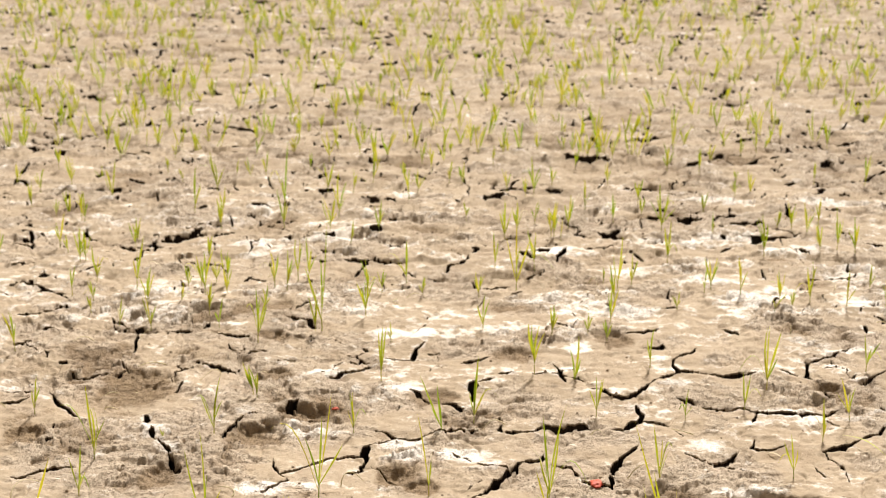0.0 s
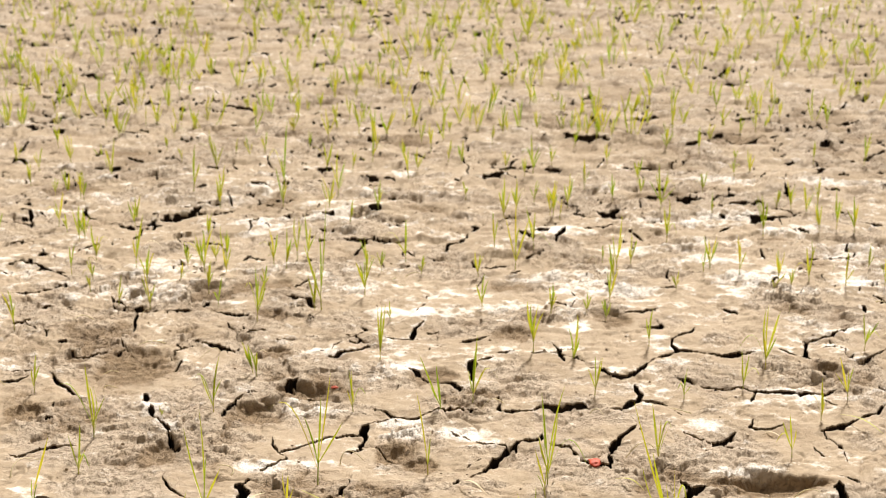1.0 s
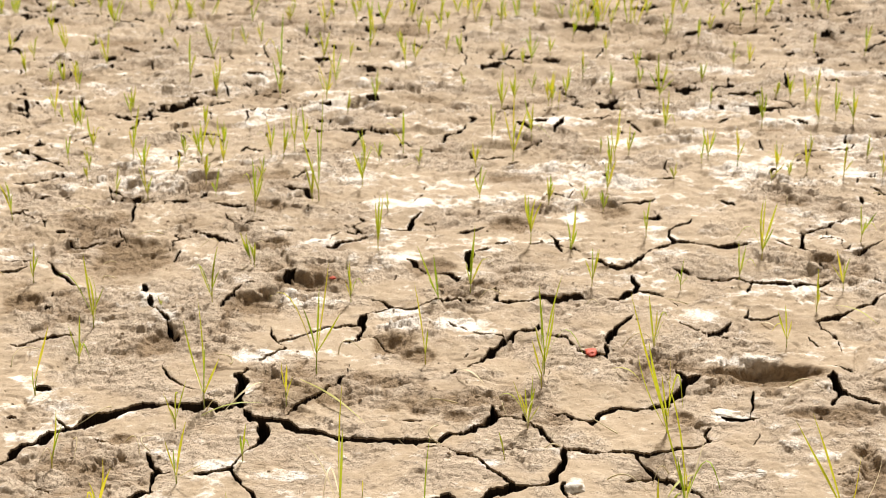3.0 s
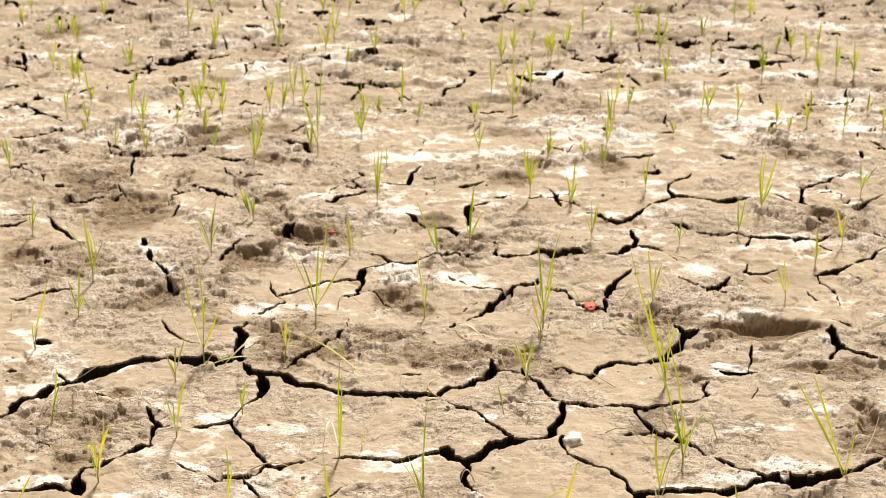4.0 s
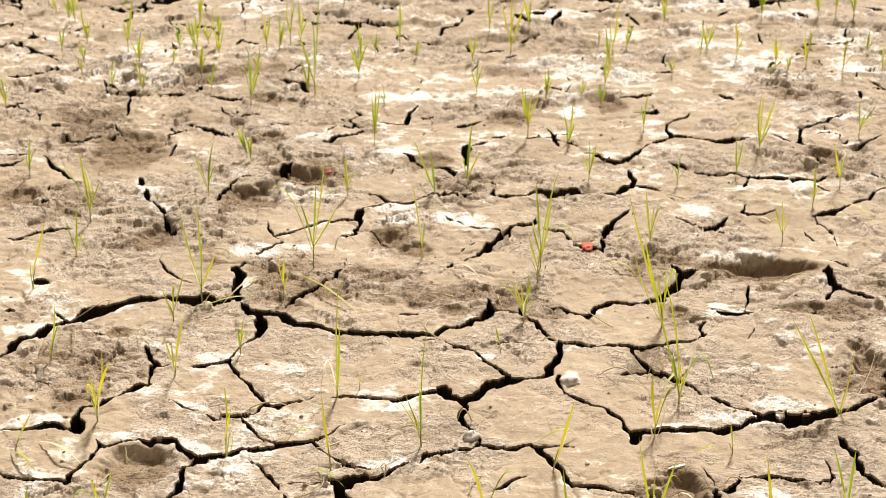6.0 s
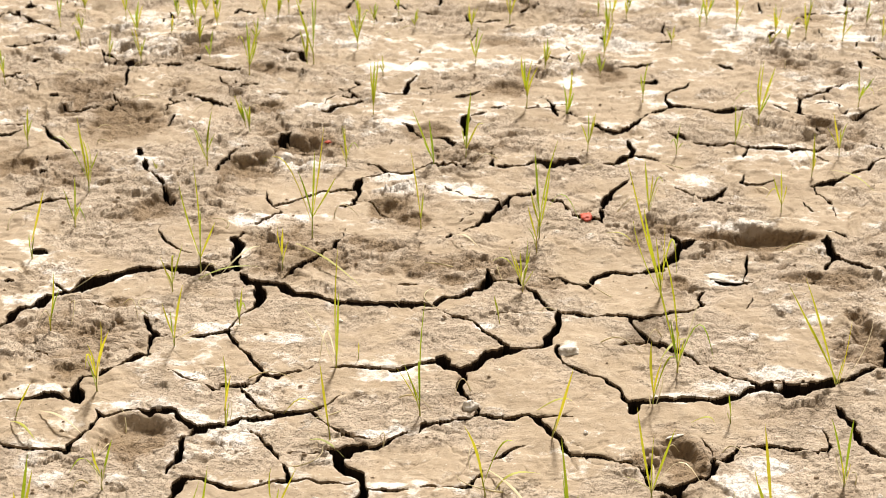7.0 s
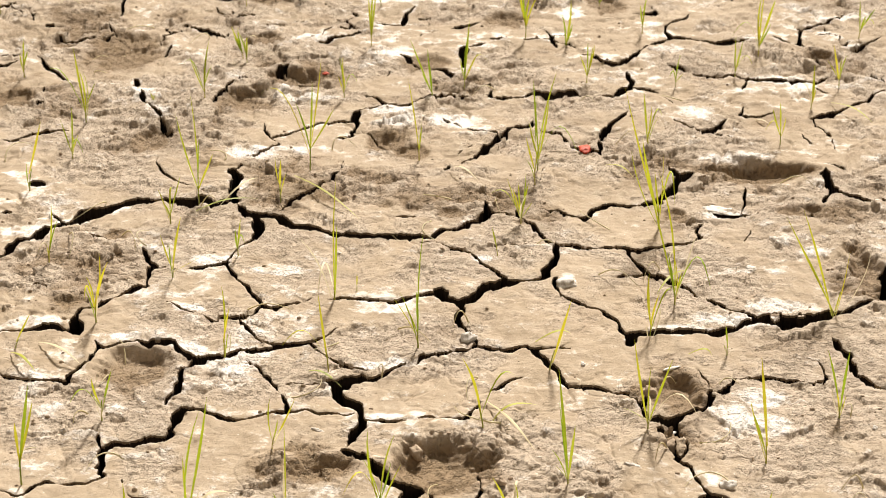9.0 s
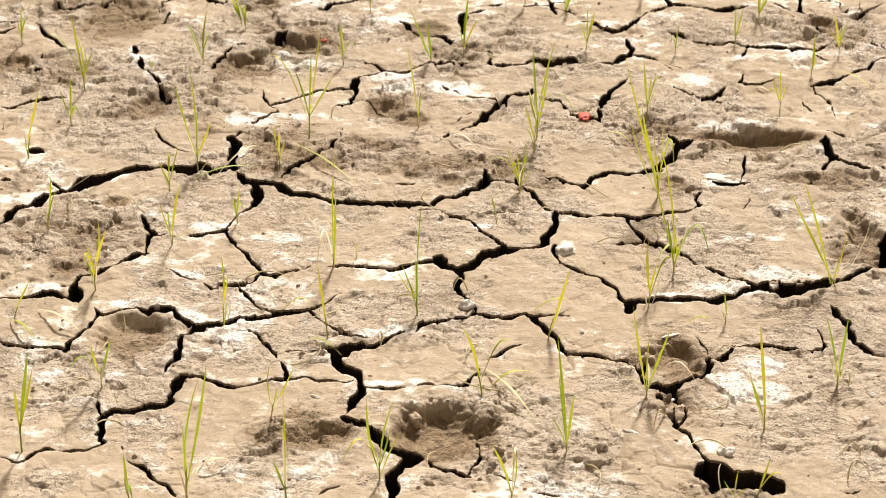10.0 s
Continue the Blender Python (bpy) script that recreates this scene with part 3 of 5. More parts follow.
crack(21, (1.233, 5.528), (1.291, 5.665))
crack(27, (-1.287, 5.552), (-1.219, 5.518))
crack(43, (-0.363, 5.607), (-0.271, 5.556), (-0.206, 5.581), (-0.171, 5.539))
crack(16, (-1.486, 5.663), (-1.478, 5.517))
crack(31, (-0.501, 5.667), (-0.437, 5.712))
crack(14, (-1.139, 5.709), (-1.115, 5.519))
crack(35, (0.402, 5.715), (0.492, 5.697))
crack(34, (0.720, 5.716), (0.837, 5.743))
crack(20, (0.267, 5.741), (0.324, 5.870))
crack(33, (-1.034, 5.754), (-0.879, 5.710))
crack(28, (1.373, 5.837), (1.433, 5.941))
crack(31, (1.665, 5.857), (1.771, 5.904), (1.864, 6.001))
crack(40, (-1.158, 5.873), (-1.092, 5.827), (-1.034, 5.754))
crack(48, (-1.332, 5.891), (-1.257, 5.845), (-1.208, 5.808))
crack(14, (-0.717, 5.942), (-0.708, 5.801), (-0.676, 5.658))
crack(35, (-0.195, 5.944), (-0.101, 5.993))
crack(27, (-1.763, 5.986), (-1.775, 6.135))
crack(65, (1.365, 5.999), (1.406, 5.970))
crack(24, (-1.444, 6.006), (-1.371, 5.891), (-1.338, 5.845))
crack(13, (0.060, 6.013), (0.098, 5.850), (0.100, 5.557))
crack(39, (1.013, 6.066), (1.110, 6.077))
crack(23, (1.119, 6.087), (1.158, 6.199))
crack(12, (-0.031, 6.122), (-0.012, 6.235))
crack(41, (-0.349, 6.192), (-0.203, 6.224))
crack(37, (1.158, 6.199), (1.225, 6.178), (1.242, 6.077), (1.329, 6.148), (1.399, 6.252))
crack(41, (0.594, 6.217), (0.737, 6.176))
crack(45, (0.525, 6.269), (0.557, 6.217), (0.654, 6.197))
crack(77, (-1.718, 6.292), (-1.636, 6.313))
crack(20, (1.379, 6.337), (1.432, 6.458))
crack(43, (0.306, 6.354), (0.388, 6.344))
crack(44, (-1.141, 6.403), (-0.997, 6.448))
crack(44, (-0.562, 6.405), (-0.462, 6.428))
crack(23, (0.753, 6.455), (0.774, 6.604))
crack(45, (-1.607, 6.456), (-1.493, 6.457))
crack(30, (1.572, 6.470), (1.635, 6.415), (1.707, 6.505))
crack(33, (1.707, 6.505), (1.944, 6.529))
crack(46, (-1.910, 6.522), (-1.881, 6.627))
crack(38, (1.312, 6.583), (1.433, 6.642))
crack(20, (1.707, 6.608), (1.697, 6.360), (1.707, 6.201), (1.722, 6.099))
crack(86, (-0.493, 6.681), (-0.463, 6.669))
crack(23, (-0.105, 6.718), (-0.087, 6.554))
crack(50, (-1.648, 6.748), (-1.551, 6.785))
crack(38, (1.227, 6.798), (1.256, 6.737))
crack(29, (1.876, 6.813), (1.970, 7.017), (2.059, 7.044))
crack(39, (-2.026, 6.869), (-1.952, 6.998))
crack(57, (-1.071, 6.874), (-0.969, 6.812), (-0.862, 6.813), (-0.769, 6.813))
crack(63, (1.544, 6.874), (1.574, 6.887))
crack(51, (-1.447, 6.936), (-1.338, 6.936))
crack(35, (-1.180, 6.963), (-1.118, 6.912))
crack(32, (2.027, 7.004), (2.093, 7.097))
crack(45, (0.186, 7.074), (0.280, 7.009))
crack(40, (0.684, 7.076), (0.774, 7.144))
crack(46, (-2.000, 7.130), (-1.886, 7.064), (-1.778, 7.131))
crack(14, (-1.898, 7.130), (-1.833, 6.808))
crack(11, (1.147, 7.214), (1.120, 7.013))
crack(70, (0.489, 7.280), (0.524, 7.252))
crack(70, (1.813, 7.287), (1.863, 7.259))
crack(60, (-2.204, 7.408), (-2.096, 7.438))
crack(16, (-0.125, 7.492), (-0.154, 7.180))
crack(50, (-0.421, 7.565), (-0.268, 7.390), (-0.227, 7.492), (-0.125, 7.492))
crack(21, (0.096, 7.675), (0.137, 7.464))
crack(57, (0.292, 7.723), (0.351, 7.692))
crack(44, (-0.590, 7.877), (-0.509, 7.797))
crack(18, (-1.510, 7.954), (-1.451, 7.760))
crack(70, (-1.092, 8.212), (-0.906, 8.267))
crack(19, (1.761, 8.229), (1.729, 8.022))
crack(28, (0.428, 1.784), (0.467, 1.777), (0.511, 1.775), (0.543, 1.759))
crack(16, (0.440, 1.764), (0.472, 1.757), (0.500, 1.752))
crack(24, (0.446, 1.802), (0.438, 1.777))

hollow(-0.18, 1.87, 0.057, 0.038, 20)
hollow(0.01, 1.89, 0.076, 0.074, 40)
hollow(0.43, 2.09, 0.055, 0.074, 34)
hollow(-0.53, 2.15, 0.080, 0.077, 30)
hollow(0.87, 2.50, 0.034, 0.096, 26)
hollow(-0.65, 2.65, 0.035, 0.028, 8)
hollow(0.04, 2.75, 0.036, 0.020, 6)
hollow(0.52, 2.76, 0.019, 0.030, 14)
hollow(0.80, 2.76, 0.046, 0.030, 14)
hollow(0.74, 2.95, 0.125, 0.067, 46)
hollow(-0.05, 3.04, 0.039, 0.029, 14)
hollow(-0.11, 3.09, 0.050, 0.048, 20)
hollow(-0.66, 3.10, 0.047, 0.078, 30)
hollow(-1.03, 3.32, 0.052, 0.047, 18)
hollow(-0.45, 3.33, 0.078, 0.074, 36)
hollow(-0.34, 3.46, 0.060, 0.057, 30)
hollow(1.10, 3.54, 0.036, 0.061, 20)
hollow(-0.01, 3.56, 0.053, 0.053, 16)
hollow(-0.78, 3.59, 0.119, 0.054, 18)
hollow(1.03, 3.60, 0.051, 0.078, 34)
hollow(-0.80, 3.69, 0.092, 0.057, 20)
hollow(-0.45, 3.72, 0.049, 0.037, 16)
hollow(0.20, 3.88, 0.051, 0.053, 26)
hollow(0.49, 3.99, 0.056, 0.065, 26)
hollow(0.27, 4.00, 0.056, 0.056, 26)
hollow(-0.50, 4.01, 0.059, 0.047, 22)
hollow(1.02, 4.06, 0.053, 0.048, 18)
hollow(-0.61, 4.25, 0.041, 0.051, 26)
hollow(-0.51, 4.27, 0.073, 0.052, 26)
hollow(0.22, 4.29, 0.070, 0.042, 14)
hollow(1.21, 4.50, 0.062, 0.068, 14)
hollow(0.54, 4.75, 0.080, 0.075, 16)
hollow(1.11, 4.76, 0.050, 0.056, 18)
hollow(-0.04, 5.11, 0.074, 0.058, 22)
hollow(-0.60, 5.30, 0.055, 0.062, 22)
hollow(-1.55, 5.45, 0.087, 0.082, 18)
hollow(1.23, 6.14, 0.097, 0.071, 24)
hollow(-0.13, 6.19, 0.083, 0.083, 14)
hollow(0.01, 5.08, 0.10, 0.07, 12)
hollow(-0.05, 5.12, 0.08, 0.07, 14)
hollow(-0.59, 5.20, 0.08, 0.08, 14)
hollow(0.78, 5.31, 0.08, 0.06, 10)
hollow(-1.43, 5.39, 0.11, 0.11, 14)
hollow(-1.33, 5.96, 0.12, 0.10, 12)
hollow(1.26, 6.16, 0.15, 0.10, 14)

crust(0.45, 1.85, 0.016, 0.020)
crust(0.54, 2.01, 0.068, 0.055)
crust(-0.07, 2.02, 0.043, 0.011)
crust(0.59, 2.08, 0.059, 0.034)
crust(-0.36, 2.17, 0.067, 0.032)
crust(-0.08, 2.18, 0.056, 0.013)
crust(-0.44, 2.23, 0.031, 0.015)
crust(-0.58, 2.27, 0.050, 0.015)
crust(0.46, 2.30, 0.064, 0.015)
crust(-0.74, 2.31, 0.051, 0.019)
crust(0.55, 2.34, 0.075, 0.024)
crust(-0.08, 2.36, 0.067, 0.014)
crust(-0.45, 2.37, 0.045, 0.020)
crust(0.68, 2.39, 0.065, 0.024)
crust(0.27, 2.48, 0.018, 0.028)
crust(-0.30, 2.51, 0.056, 0.018)
crust(0.64, 2.52, 0.102, 0.022)
crust(-0.45, 2.55, 0.045, 0.020)
crust(0.10, 2.56, 0.030, 0.023)
crust(0.79, 2.58, 0.092, 0.023)
crust(0.61, 2.76, 0.032, 0.018)
crust(-0.42, 2.87, 0.025, 0.040)
crust(0.81, 2.90, 0.071, 0.038)
crust(-0.94, 2.93, 0.025, 0.014)
crust(0.72, 3.02, 0.094, 0.023)
crust(-0.42, 3.04, 0.057, 0.029)
crust(-0.27, 3.06, 0.086, 0.021)
crust(-0.09, 3.20, 0.068, 0.038)
crust(0.07, 3.22, 0.122, 0.051)
crust(0.64, 3.26, 0.063, 0.046)
crust(-0.10, 3.27, 0.060, 0.030)
crust(-0.72, 3.37, 0.034, 0.027)
crust(-0.35, 3.37, 0.093, 0.069)
crust(-0.13, 3.62, 0.090, 0.024)
crust(-0.67, 3.65, 0.060, 0.024)
crust(0.63, 3.68, 0.052, 0.028)
crust(-0.34, 3.72, 0.061, 0.041)
crust(-1.10, 3.73, 0.061, 0.029)
crust(0.34, 3.78, 0.053, 0.030)
crust(1.15, 3.90, 0.080, 0.027)
crust(0.38, 3.92, 0.039, 0.040)
crust(-0.12, 4.03, 0.148, 0.047)
crust(0.77, 4.03, 0.099, 0.047)
crust(0.13, 4.08, 0.150, 0.058)
crust(-0.61, 4.12, 0.074, 0.034)
crust(0.25, 4.15, 0.074, 0.035)
crust(0.01, 4.22, 0.189, 0.102)
crust(0.49, 4.23, 0.206, 0.112)
crust(1.13, 4.23, 0.121, 0.061)
crust(-0.23, 4.25, 0.189, 0.082)
crust(1.27, 4.31, 0.105, 0.053)
crust(-0.88, 4.33, 0.115, 0.043)
crust(0.33, 4.36, 0.141, 0.075)
crust(0.93, 4.36, 0.142, 0.075)
crust(-0.38, 4.38, 0.049, 0.027)
crust(-0.30, 4.43, 0.057, 0.028)
crust(0.81, 4.52, 0.113, 0.080)
crust(1.33, 4.58, 0.133, 0.105)
crust(0.64, 4.64, 0.131, 0.054)
crust(1.21, 4.84, 0.116, 0.064)
crust(0.36, 4.88, 0.117, 0.052)
crust(0.74, 4.98, 0.178, 0.061)
crust(0.96, 5.01, 0.201, 0.063)
crust(-1.38, 5.14, 0.103, 0.059)
crust(-0.80, 5.25, 0.126, 0.053)
crust(-1.23, 5.28, 0.232, 0.077)
crust(-0.63, 5.37, 0.129, 0.072)
crust(1.50, 5.50, 0.197, 0.042)
crust(1.09, 5.53, 0.242, 0.050)
crust(-1.59, 5.53, 0.110, 0.042)
crust(-0.14, 5.64, 0.112, 0.044)
crust(0.20, 5.64, 0.112, 0.035)
crust(-1.52, 6.07, 0.086, 0.050)
crust(-1.10, 6.29, 0.089, 0.053)
crust(-0.35, 6.30, 0.109, 0.043)

rubble(0.47, 1.75, 0.06, 0.04)
rubble(0.12, 1.82, 0.08, 0.06)
rubble(0.22, 1.86, 0.09, 0.06)
rubble(-0.19, 1.89, 0.12, 0.05)
rubble(0.02, 1.93, 0.08, 0.06)
rubble(0.40, 1.95, 0.04, 0.05)
rubble(0.35, 2.09, 0.03, 0.04)
rubble(0.42, 2.10, 0.06, 0.07)
rubble(-0.53, 2.12, 0.08, 0.07)
rubble(-0.76, 2.51, 0.13, 0.13)
rubble(0.85, 2.59, 0.08, 0.12)
rubble(-0.88, 2.74, 0.07, 0.06)
rubble(0.14, 2.80, 0.11, 0.08)
rubble(-0.26, 2.89, 0.15, 0.08)
rubble(0.70, 2.90, 0.10, 0.05)
rubble(0.47, 3.04, 0.08, 0.09)
rubble(-0.67, 3.13, 0.07, 0.09)
rubble(-0.09, 3.16, 0.08, 0.07)
rubble(-0.58, 3.23, 0.10, 0.13)
rubble(-0.97, 3.36, 0.13, 0.10)
rubble(0.09, 3.40, 0.09, 0.10)
rubble(-0.35, 3.47, 0.09, 0.09)
rubble(1.01, 3.60, 0.12, 0.10)
rubble(-0.99, 3.83, 0.25, 0.22)
rubble(-1.10, 4.11, 0.20, 0.10)
rubble(1.05, 4.13, 0.15, 0.15)
rubble(-0.59, 4.21, 0.21, 0.15)
rubble(0.32, 4.60, 0.15, 0.12)
rubble(-0.18, 1.87, 0.073, 0.040)
rubble(0.02, 1.90, 0.074, 0.059)
rubble(0.35, 2.08, 0.039, 0.044)
rubble(0.43, 2.09, 0.049, 0.067)
rubble(-0.53, 2.14, 0.080, 0.070)
rubble(0.83, 2.48, 0.067, 0.086)
rubble(-0.71, 2.49, 0.122, 0.078)
rubble(0.50, 2.73, 0.048, 0.045)
rubble(0.89, 2.76, 0.085, 0.050)
rubble(-0.06, 2.83, 0.079, 0.042)
rubble(0.27, 2.91, 0.076, 0.044)
rubble(0.73, 2.93, 0.114, 0.055)
rubble(1.01, 3.06, 0.053, 0.042)
rubble(-0.88, 3.30, 0.083, 0.053)
rubble(1.01, 3.58, 0.075, 0.085)
rubble(-0.80, 3.67, 0.137, 0.088)
rubble(0.21, 3.87, 0.064, 0.061)
rubble(-0.50, 3.99, 0.065, 0.046)
rubble(-1.08, 4.04, 0.181, 0.075)
rubble(1.11, 4.76, 0.050, 0.056)
rubble(-0.05, 5.09, 0.082, 0.058)
rubble(1.23, 6.14, 0.121, 0.071)

# ---- fields over the plan ----
Y0, Y1, XM = 1.45, 12.6, 4.4
row = [Y0]
while row[-1] < Y1:
    row.append(row[-1] + min(1.55 * (row[-1] ** 2 + 2.25) / 3900, 0.03))
gy = np.array(row)
# a close mesh where the ground is passed near, a wider one out to both sides of the plot
lane = (0.325 * np.hypot(gy, EYE) + 0.02)[:, None]
GX = np.concatenate([lane * np.linspace(0, 1, 440), lane + (XM - lane) * (np.arange(1, 41) / 40) ** 2], 1)
GX = np.concatenate([-GX[:, :0:-1], GX], 1)
NR, NC = GX.shape
GY = np.repeat(gy[:, None], NC, 1)


def spot(x, y):
    """Row and column of the plan's mesh at a place."""
    i = min(NR - 1, int(np.searchsorted(gy, y)))
    return i, min(NC - 1, int(np.searchsorted(GX[i], x)))


def joined(way, end):
    """Whether that end of a crack runs into another one."""
    p = Vector(way[end])
    for _, other in CRACKS:
        if other is way:
            continue
        for a, b in zip(other, other[1:]):
            a, d = Vector(a), Vector(b) - Vector(a)
            s = max(0.0, min(1.0, (p - a).dot(d) / max(d.length_squared, 1e-9)))
            if (a + d * s - p).length < 0.022:
                return True
    return False


def carve(field, lip, way, width, rng):
    """Lower field to the distance from a jagged line, less half its uneven width; past 20 mm the mud behind it has curled up instead."""
    curl = max(0.0, width - 0.020) * min(0.45, 1.5 / way[0][1]) * (way[0][1] > 3.4)
    ends = [0.7 if joined(way, k) else 0.12 for k in (0, -1)]
    if way[0][1] > 4 and abs(way[-1][1] - way[0][1]) > 1.5 * abs(way[-1][0] - way[0][0]):
        width *= 0.62
    width = 0.9 * min(width, 0.020 if way[0][1] > 3.4 else 0.036)
    way = [Vector(p) for p in way]
    length = sum((b - a).length for a, b in zip(way, way[1:]))
    step = 0.005 + 0.002 * way[0].y
    count = max(3, int(length / step))
    points, k, done = [], 0, 0.0
    for i in range(count + 1):
        s = length * i / count
        while k < len(way) - 2 and s > done + (way[k + 1] - way[k]).length:
            done += (way[k + 1] - way[k]).length
            k += 1
        a, b = way[k], way[k + 1]
        points.append(a.lerp(b, min(1.0, (s - done) / max((b - a).length, 1e-6))))
    shift = np.convolve(rng.normal(0, 1, count + 5), (0.1, 0.4, 0.75, 0.4, 0.1), "valid") * (0.0019 + 0.09 * width)
    shift += np.interp(np.arange(count + 1), np.arange(0, count + 6, 5), rng.normal(0, 0.0014 + 0.0004 * way[0].y, len(range(0, count + 6, 5))))
    open_ = 1.0 + 0.33 * np.convolve(rng.normal(0, 1, count + 5), (0.2, 0.5, 0.75, 0.5, 0.2), "valid")
    reach = 0.11
    for i, (a, b) in enumerate(zip(points, points[1:])):
        d = b - a
        across = Vector((-d.y, d.x)).normalized()
        p, q = a + across * shift[i], b + across * shift[i + 1]
        i0, i1 = np.searchsorted(gy, (min(p.y, q.y) - reach, max(p.y, q.y) + reach))
        if i0 >= i1:
            continue
        j0 = min(np.searchsorted(GX[k], min(p.x, q.x) - reach) for k in (i0, i1 - 1))
        j1 = max(np.searchsorted(GX[k], max(p.x, q.x) + reach) for k in (i0, i1 - 1))
        if j0 >= j1:
            continue
        x, y = GX[i0:i1, j0:j1], GY[i0:i1, j0:j1]
        dx, dy = q.x - p.x, q.y - p.y
        u = np.clip(((x - p.x) * dx + (y - p.y) * dy) / (dx * dx + dy * dy + 1e-12), 0, 1)
        s = (i + u) / count
        taper = np.minimum(1, np.minimum(ends[0] + 3.5 * s, ends[1] + 3.5 * (1 - s)))
        half = 0.5 * width * taper * max(0.25, 0.5 * (open_[i] + open_[i + 1]))
        near = np.hypot(x - p.x - u * dx, y - p.y - u * dy) - half
        if curl > 0.001:
            behind = (y - p.y - u * dy > 0) * abs(dx) / math.hypot(dx, dy) * np.clip(4 * np.minimum(s, 1 - s), 0, 1)
            rise = curl * behind * np.exp(-((np.maximum(near, 0) / 0.05) ** 2))
            np.maximum(lip[i0:i1, j0:j1], rise, out=lip[i0:i1, j0:j1])
        np.minimum(field[i0:i1, j0:j1], near, out=field[i0:i1, j0:j1])


def cells(x, y, size, seed, marks=False):
    """Distance to the nearest border of scattered cells of that size."""
    x = x + 0.16 * size * rough_noise(x, y, size * 0.5, 3, seed + 50)
    y = y + 0.16 * size * rough_noise(x, y, size * 0.5, 3, seed + 60)
    cx, cy = np.floor(x / size), np.floor(y / size)
    first, second, mark = np.full(x.shape, 9.0), np.full(x.shape, 9.0), np.zeros(x.shape)
    for a in (-1, 0, 1):
        for b in (-1, 0, 1):
            px = (cx + a + chance(cx + a, cy + b, seed)) * size
            py = (cy + b + chance(cx + a, cy + b, seed + 7)) * size
            d = np.hypot(x - px, y - py)
            mark = np.where(d < first, chance(cx + a, cy + b, seed + 9), mark)
            second = np.where(d < first, first, np.minimum(second, d))
            first = np.minimum(first, d)
    return (0.5 * (second - first), mark) if marks else 0.5 * (second - first)


def flakes(x, y, size, seed, lift, slope):
    """Broken flakes of that size: each lies at its own height and tilt. Their height and the distance to their seams."""
    wx = x + 0.22 * size * rough_noise(x, y, size * 0.6, 3, seed + 50, 0.6)
    wy = y + 0.22 * size * rough_noise(x, y, size * 0.6, 3, seed + 60, 0.6)
    cx, cy = np.floor(wx / size), np.floor(wy / size)
    first, second, tall = np.full(x.shape, 9.0), np.full(x.shape, 9.0), np.zeros(x.shape)
    for a in (-1, 0, 1):
        for b in (-1, 0, 1):
            ix, iy = cx + a, cy + b
            dx, dy = wx - (ix + chance(ix, iy, seed)) * size, wy - (iy + chance(ix, iy, seed + 7)) * size
            d = np.hypot(dx, dy)
            here = lift * (chance(ix, iy, seed + 9) - 0.5) + slope * ((2 * chance(ix, iy, seed + 11) - 1) * dx + (2 * chance(ix, iy, seed + 13) - 1) * dy)
            tall = np.where(d < first, here, tall)
            second = np.where(d < first, first, np.minimum(second, d))
            first = np.minimum(first, d)
    return tall, 0.5 * (second - first)


rng = np.random.default_rng(4)
DIST, LIP = np.full(GX.shape, 0.1), np.zeros(GX.shape)
for width, way in CRACKS:
    carve(DIST, LIP, way, width, rng)
DIST += 0.0019 * rough_noise(GX, GY, 0.022, 2, 37, 0.7) * np.clip(1.2 - GY / 8, 0.2, 1)
# away from the charted ground the field goes on cracking in the same way
charted = np.minimum(np.minimum(0.31 * np.hypot(GY, EYE) - np.abs(GX), 8.6 - GY), GY - 1.66)
wild = np.clip(0.5 - charted / 0.3, 0, 1)
gape = 0.0058 * np.clip(0.55 + 0.9 * waves(GX, GY, 0.45, 31), 0, 1.3)
far_cracks = cells(GX, GY, 0.36, 3) - gape * wild
DIST = np.where(wild > 0, np.minimum(DIST, far_cracks + 0.06 * (1 - wild)), DIST)

FAR = np.clip((GY - 3.3) / 1.6, 0, 1)
# finer cracks between the main ones, open only here and there
small = cells((1 - 0.3 * FAR) * GX, GY, 0.17, 17) - 0.0030 * np.clip(1.4 * waves(GX, GY, 0.16, 33) + 0.5 * waves(GX, GY, 0.05, 34) - 0.15, -0.2, 0.75) * (0.6 + 0.16 * np.minimum(GY, 5.5))
small = small + 0.05 * np.clip((3.7 - GY) / 0.9, 0, 1)
DIST = np.minimum(DIST, np.where(small < 0.1, small, 0.1))
hair = cells(GX, GY, 0.075, 23)
# farther out the mud has broken into small plates that tilt and stand at uneven heights
shard_seam, shard = cells(0.7 * GX, GY, 0.21, 141, True)
chip_seam, chip = cells(0.6 * GX, 1.15 * GY, 0.10, 151, True)
DIST = np.minimum(DIST, shard_seam - 0.0026 * FAR * np.clip(1.1 * waves(GX, GY, 0.22, 161) + 0.25, -0.3, 1) + 0.06 * (1 - FAR))

# slabs at uneven heights, with open seams between some of them
slab, slab_seam = flakes(0.55 * GX, GY, 0.20, 241, 0.013, 0.05)
DIST = np.minimum(DIST, slab_seam - 0.0042 * FAR * np.clip(0.35 + 0.9 * waves(GX, GY, 0.35, 209), -0.3, 1) + 0.06 * (1 - FAR))

# out to the sides the mesh is too wide for open cracks
SIDES = np.gradient(GX, axis=1) > 0.011
DIST = np.where(SIDES, np.maximum(DIST, 0.03), DIST)

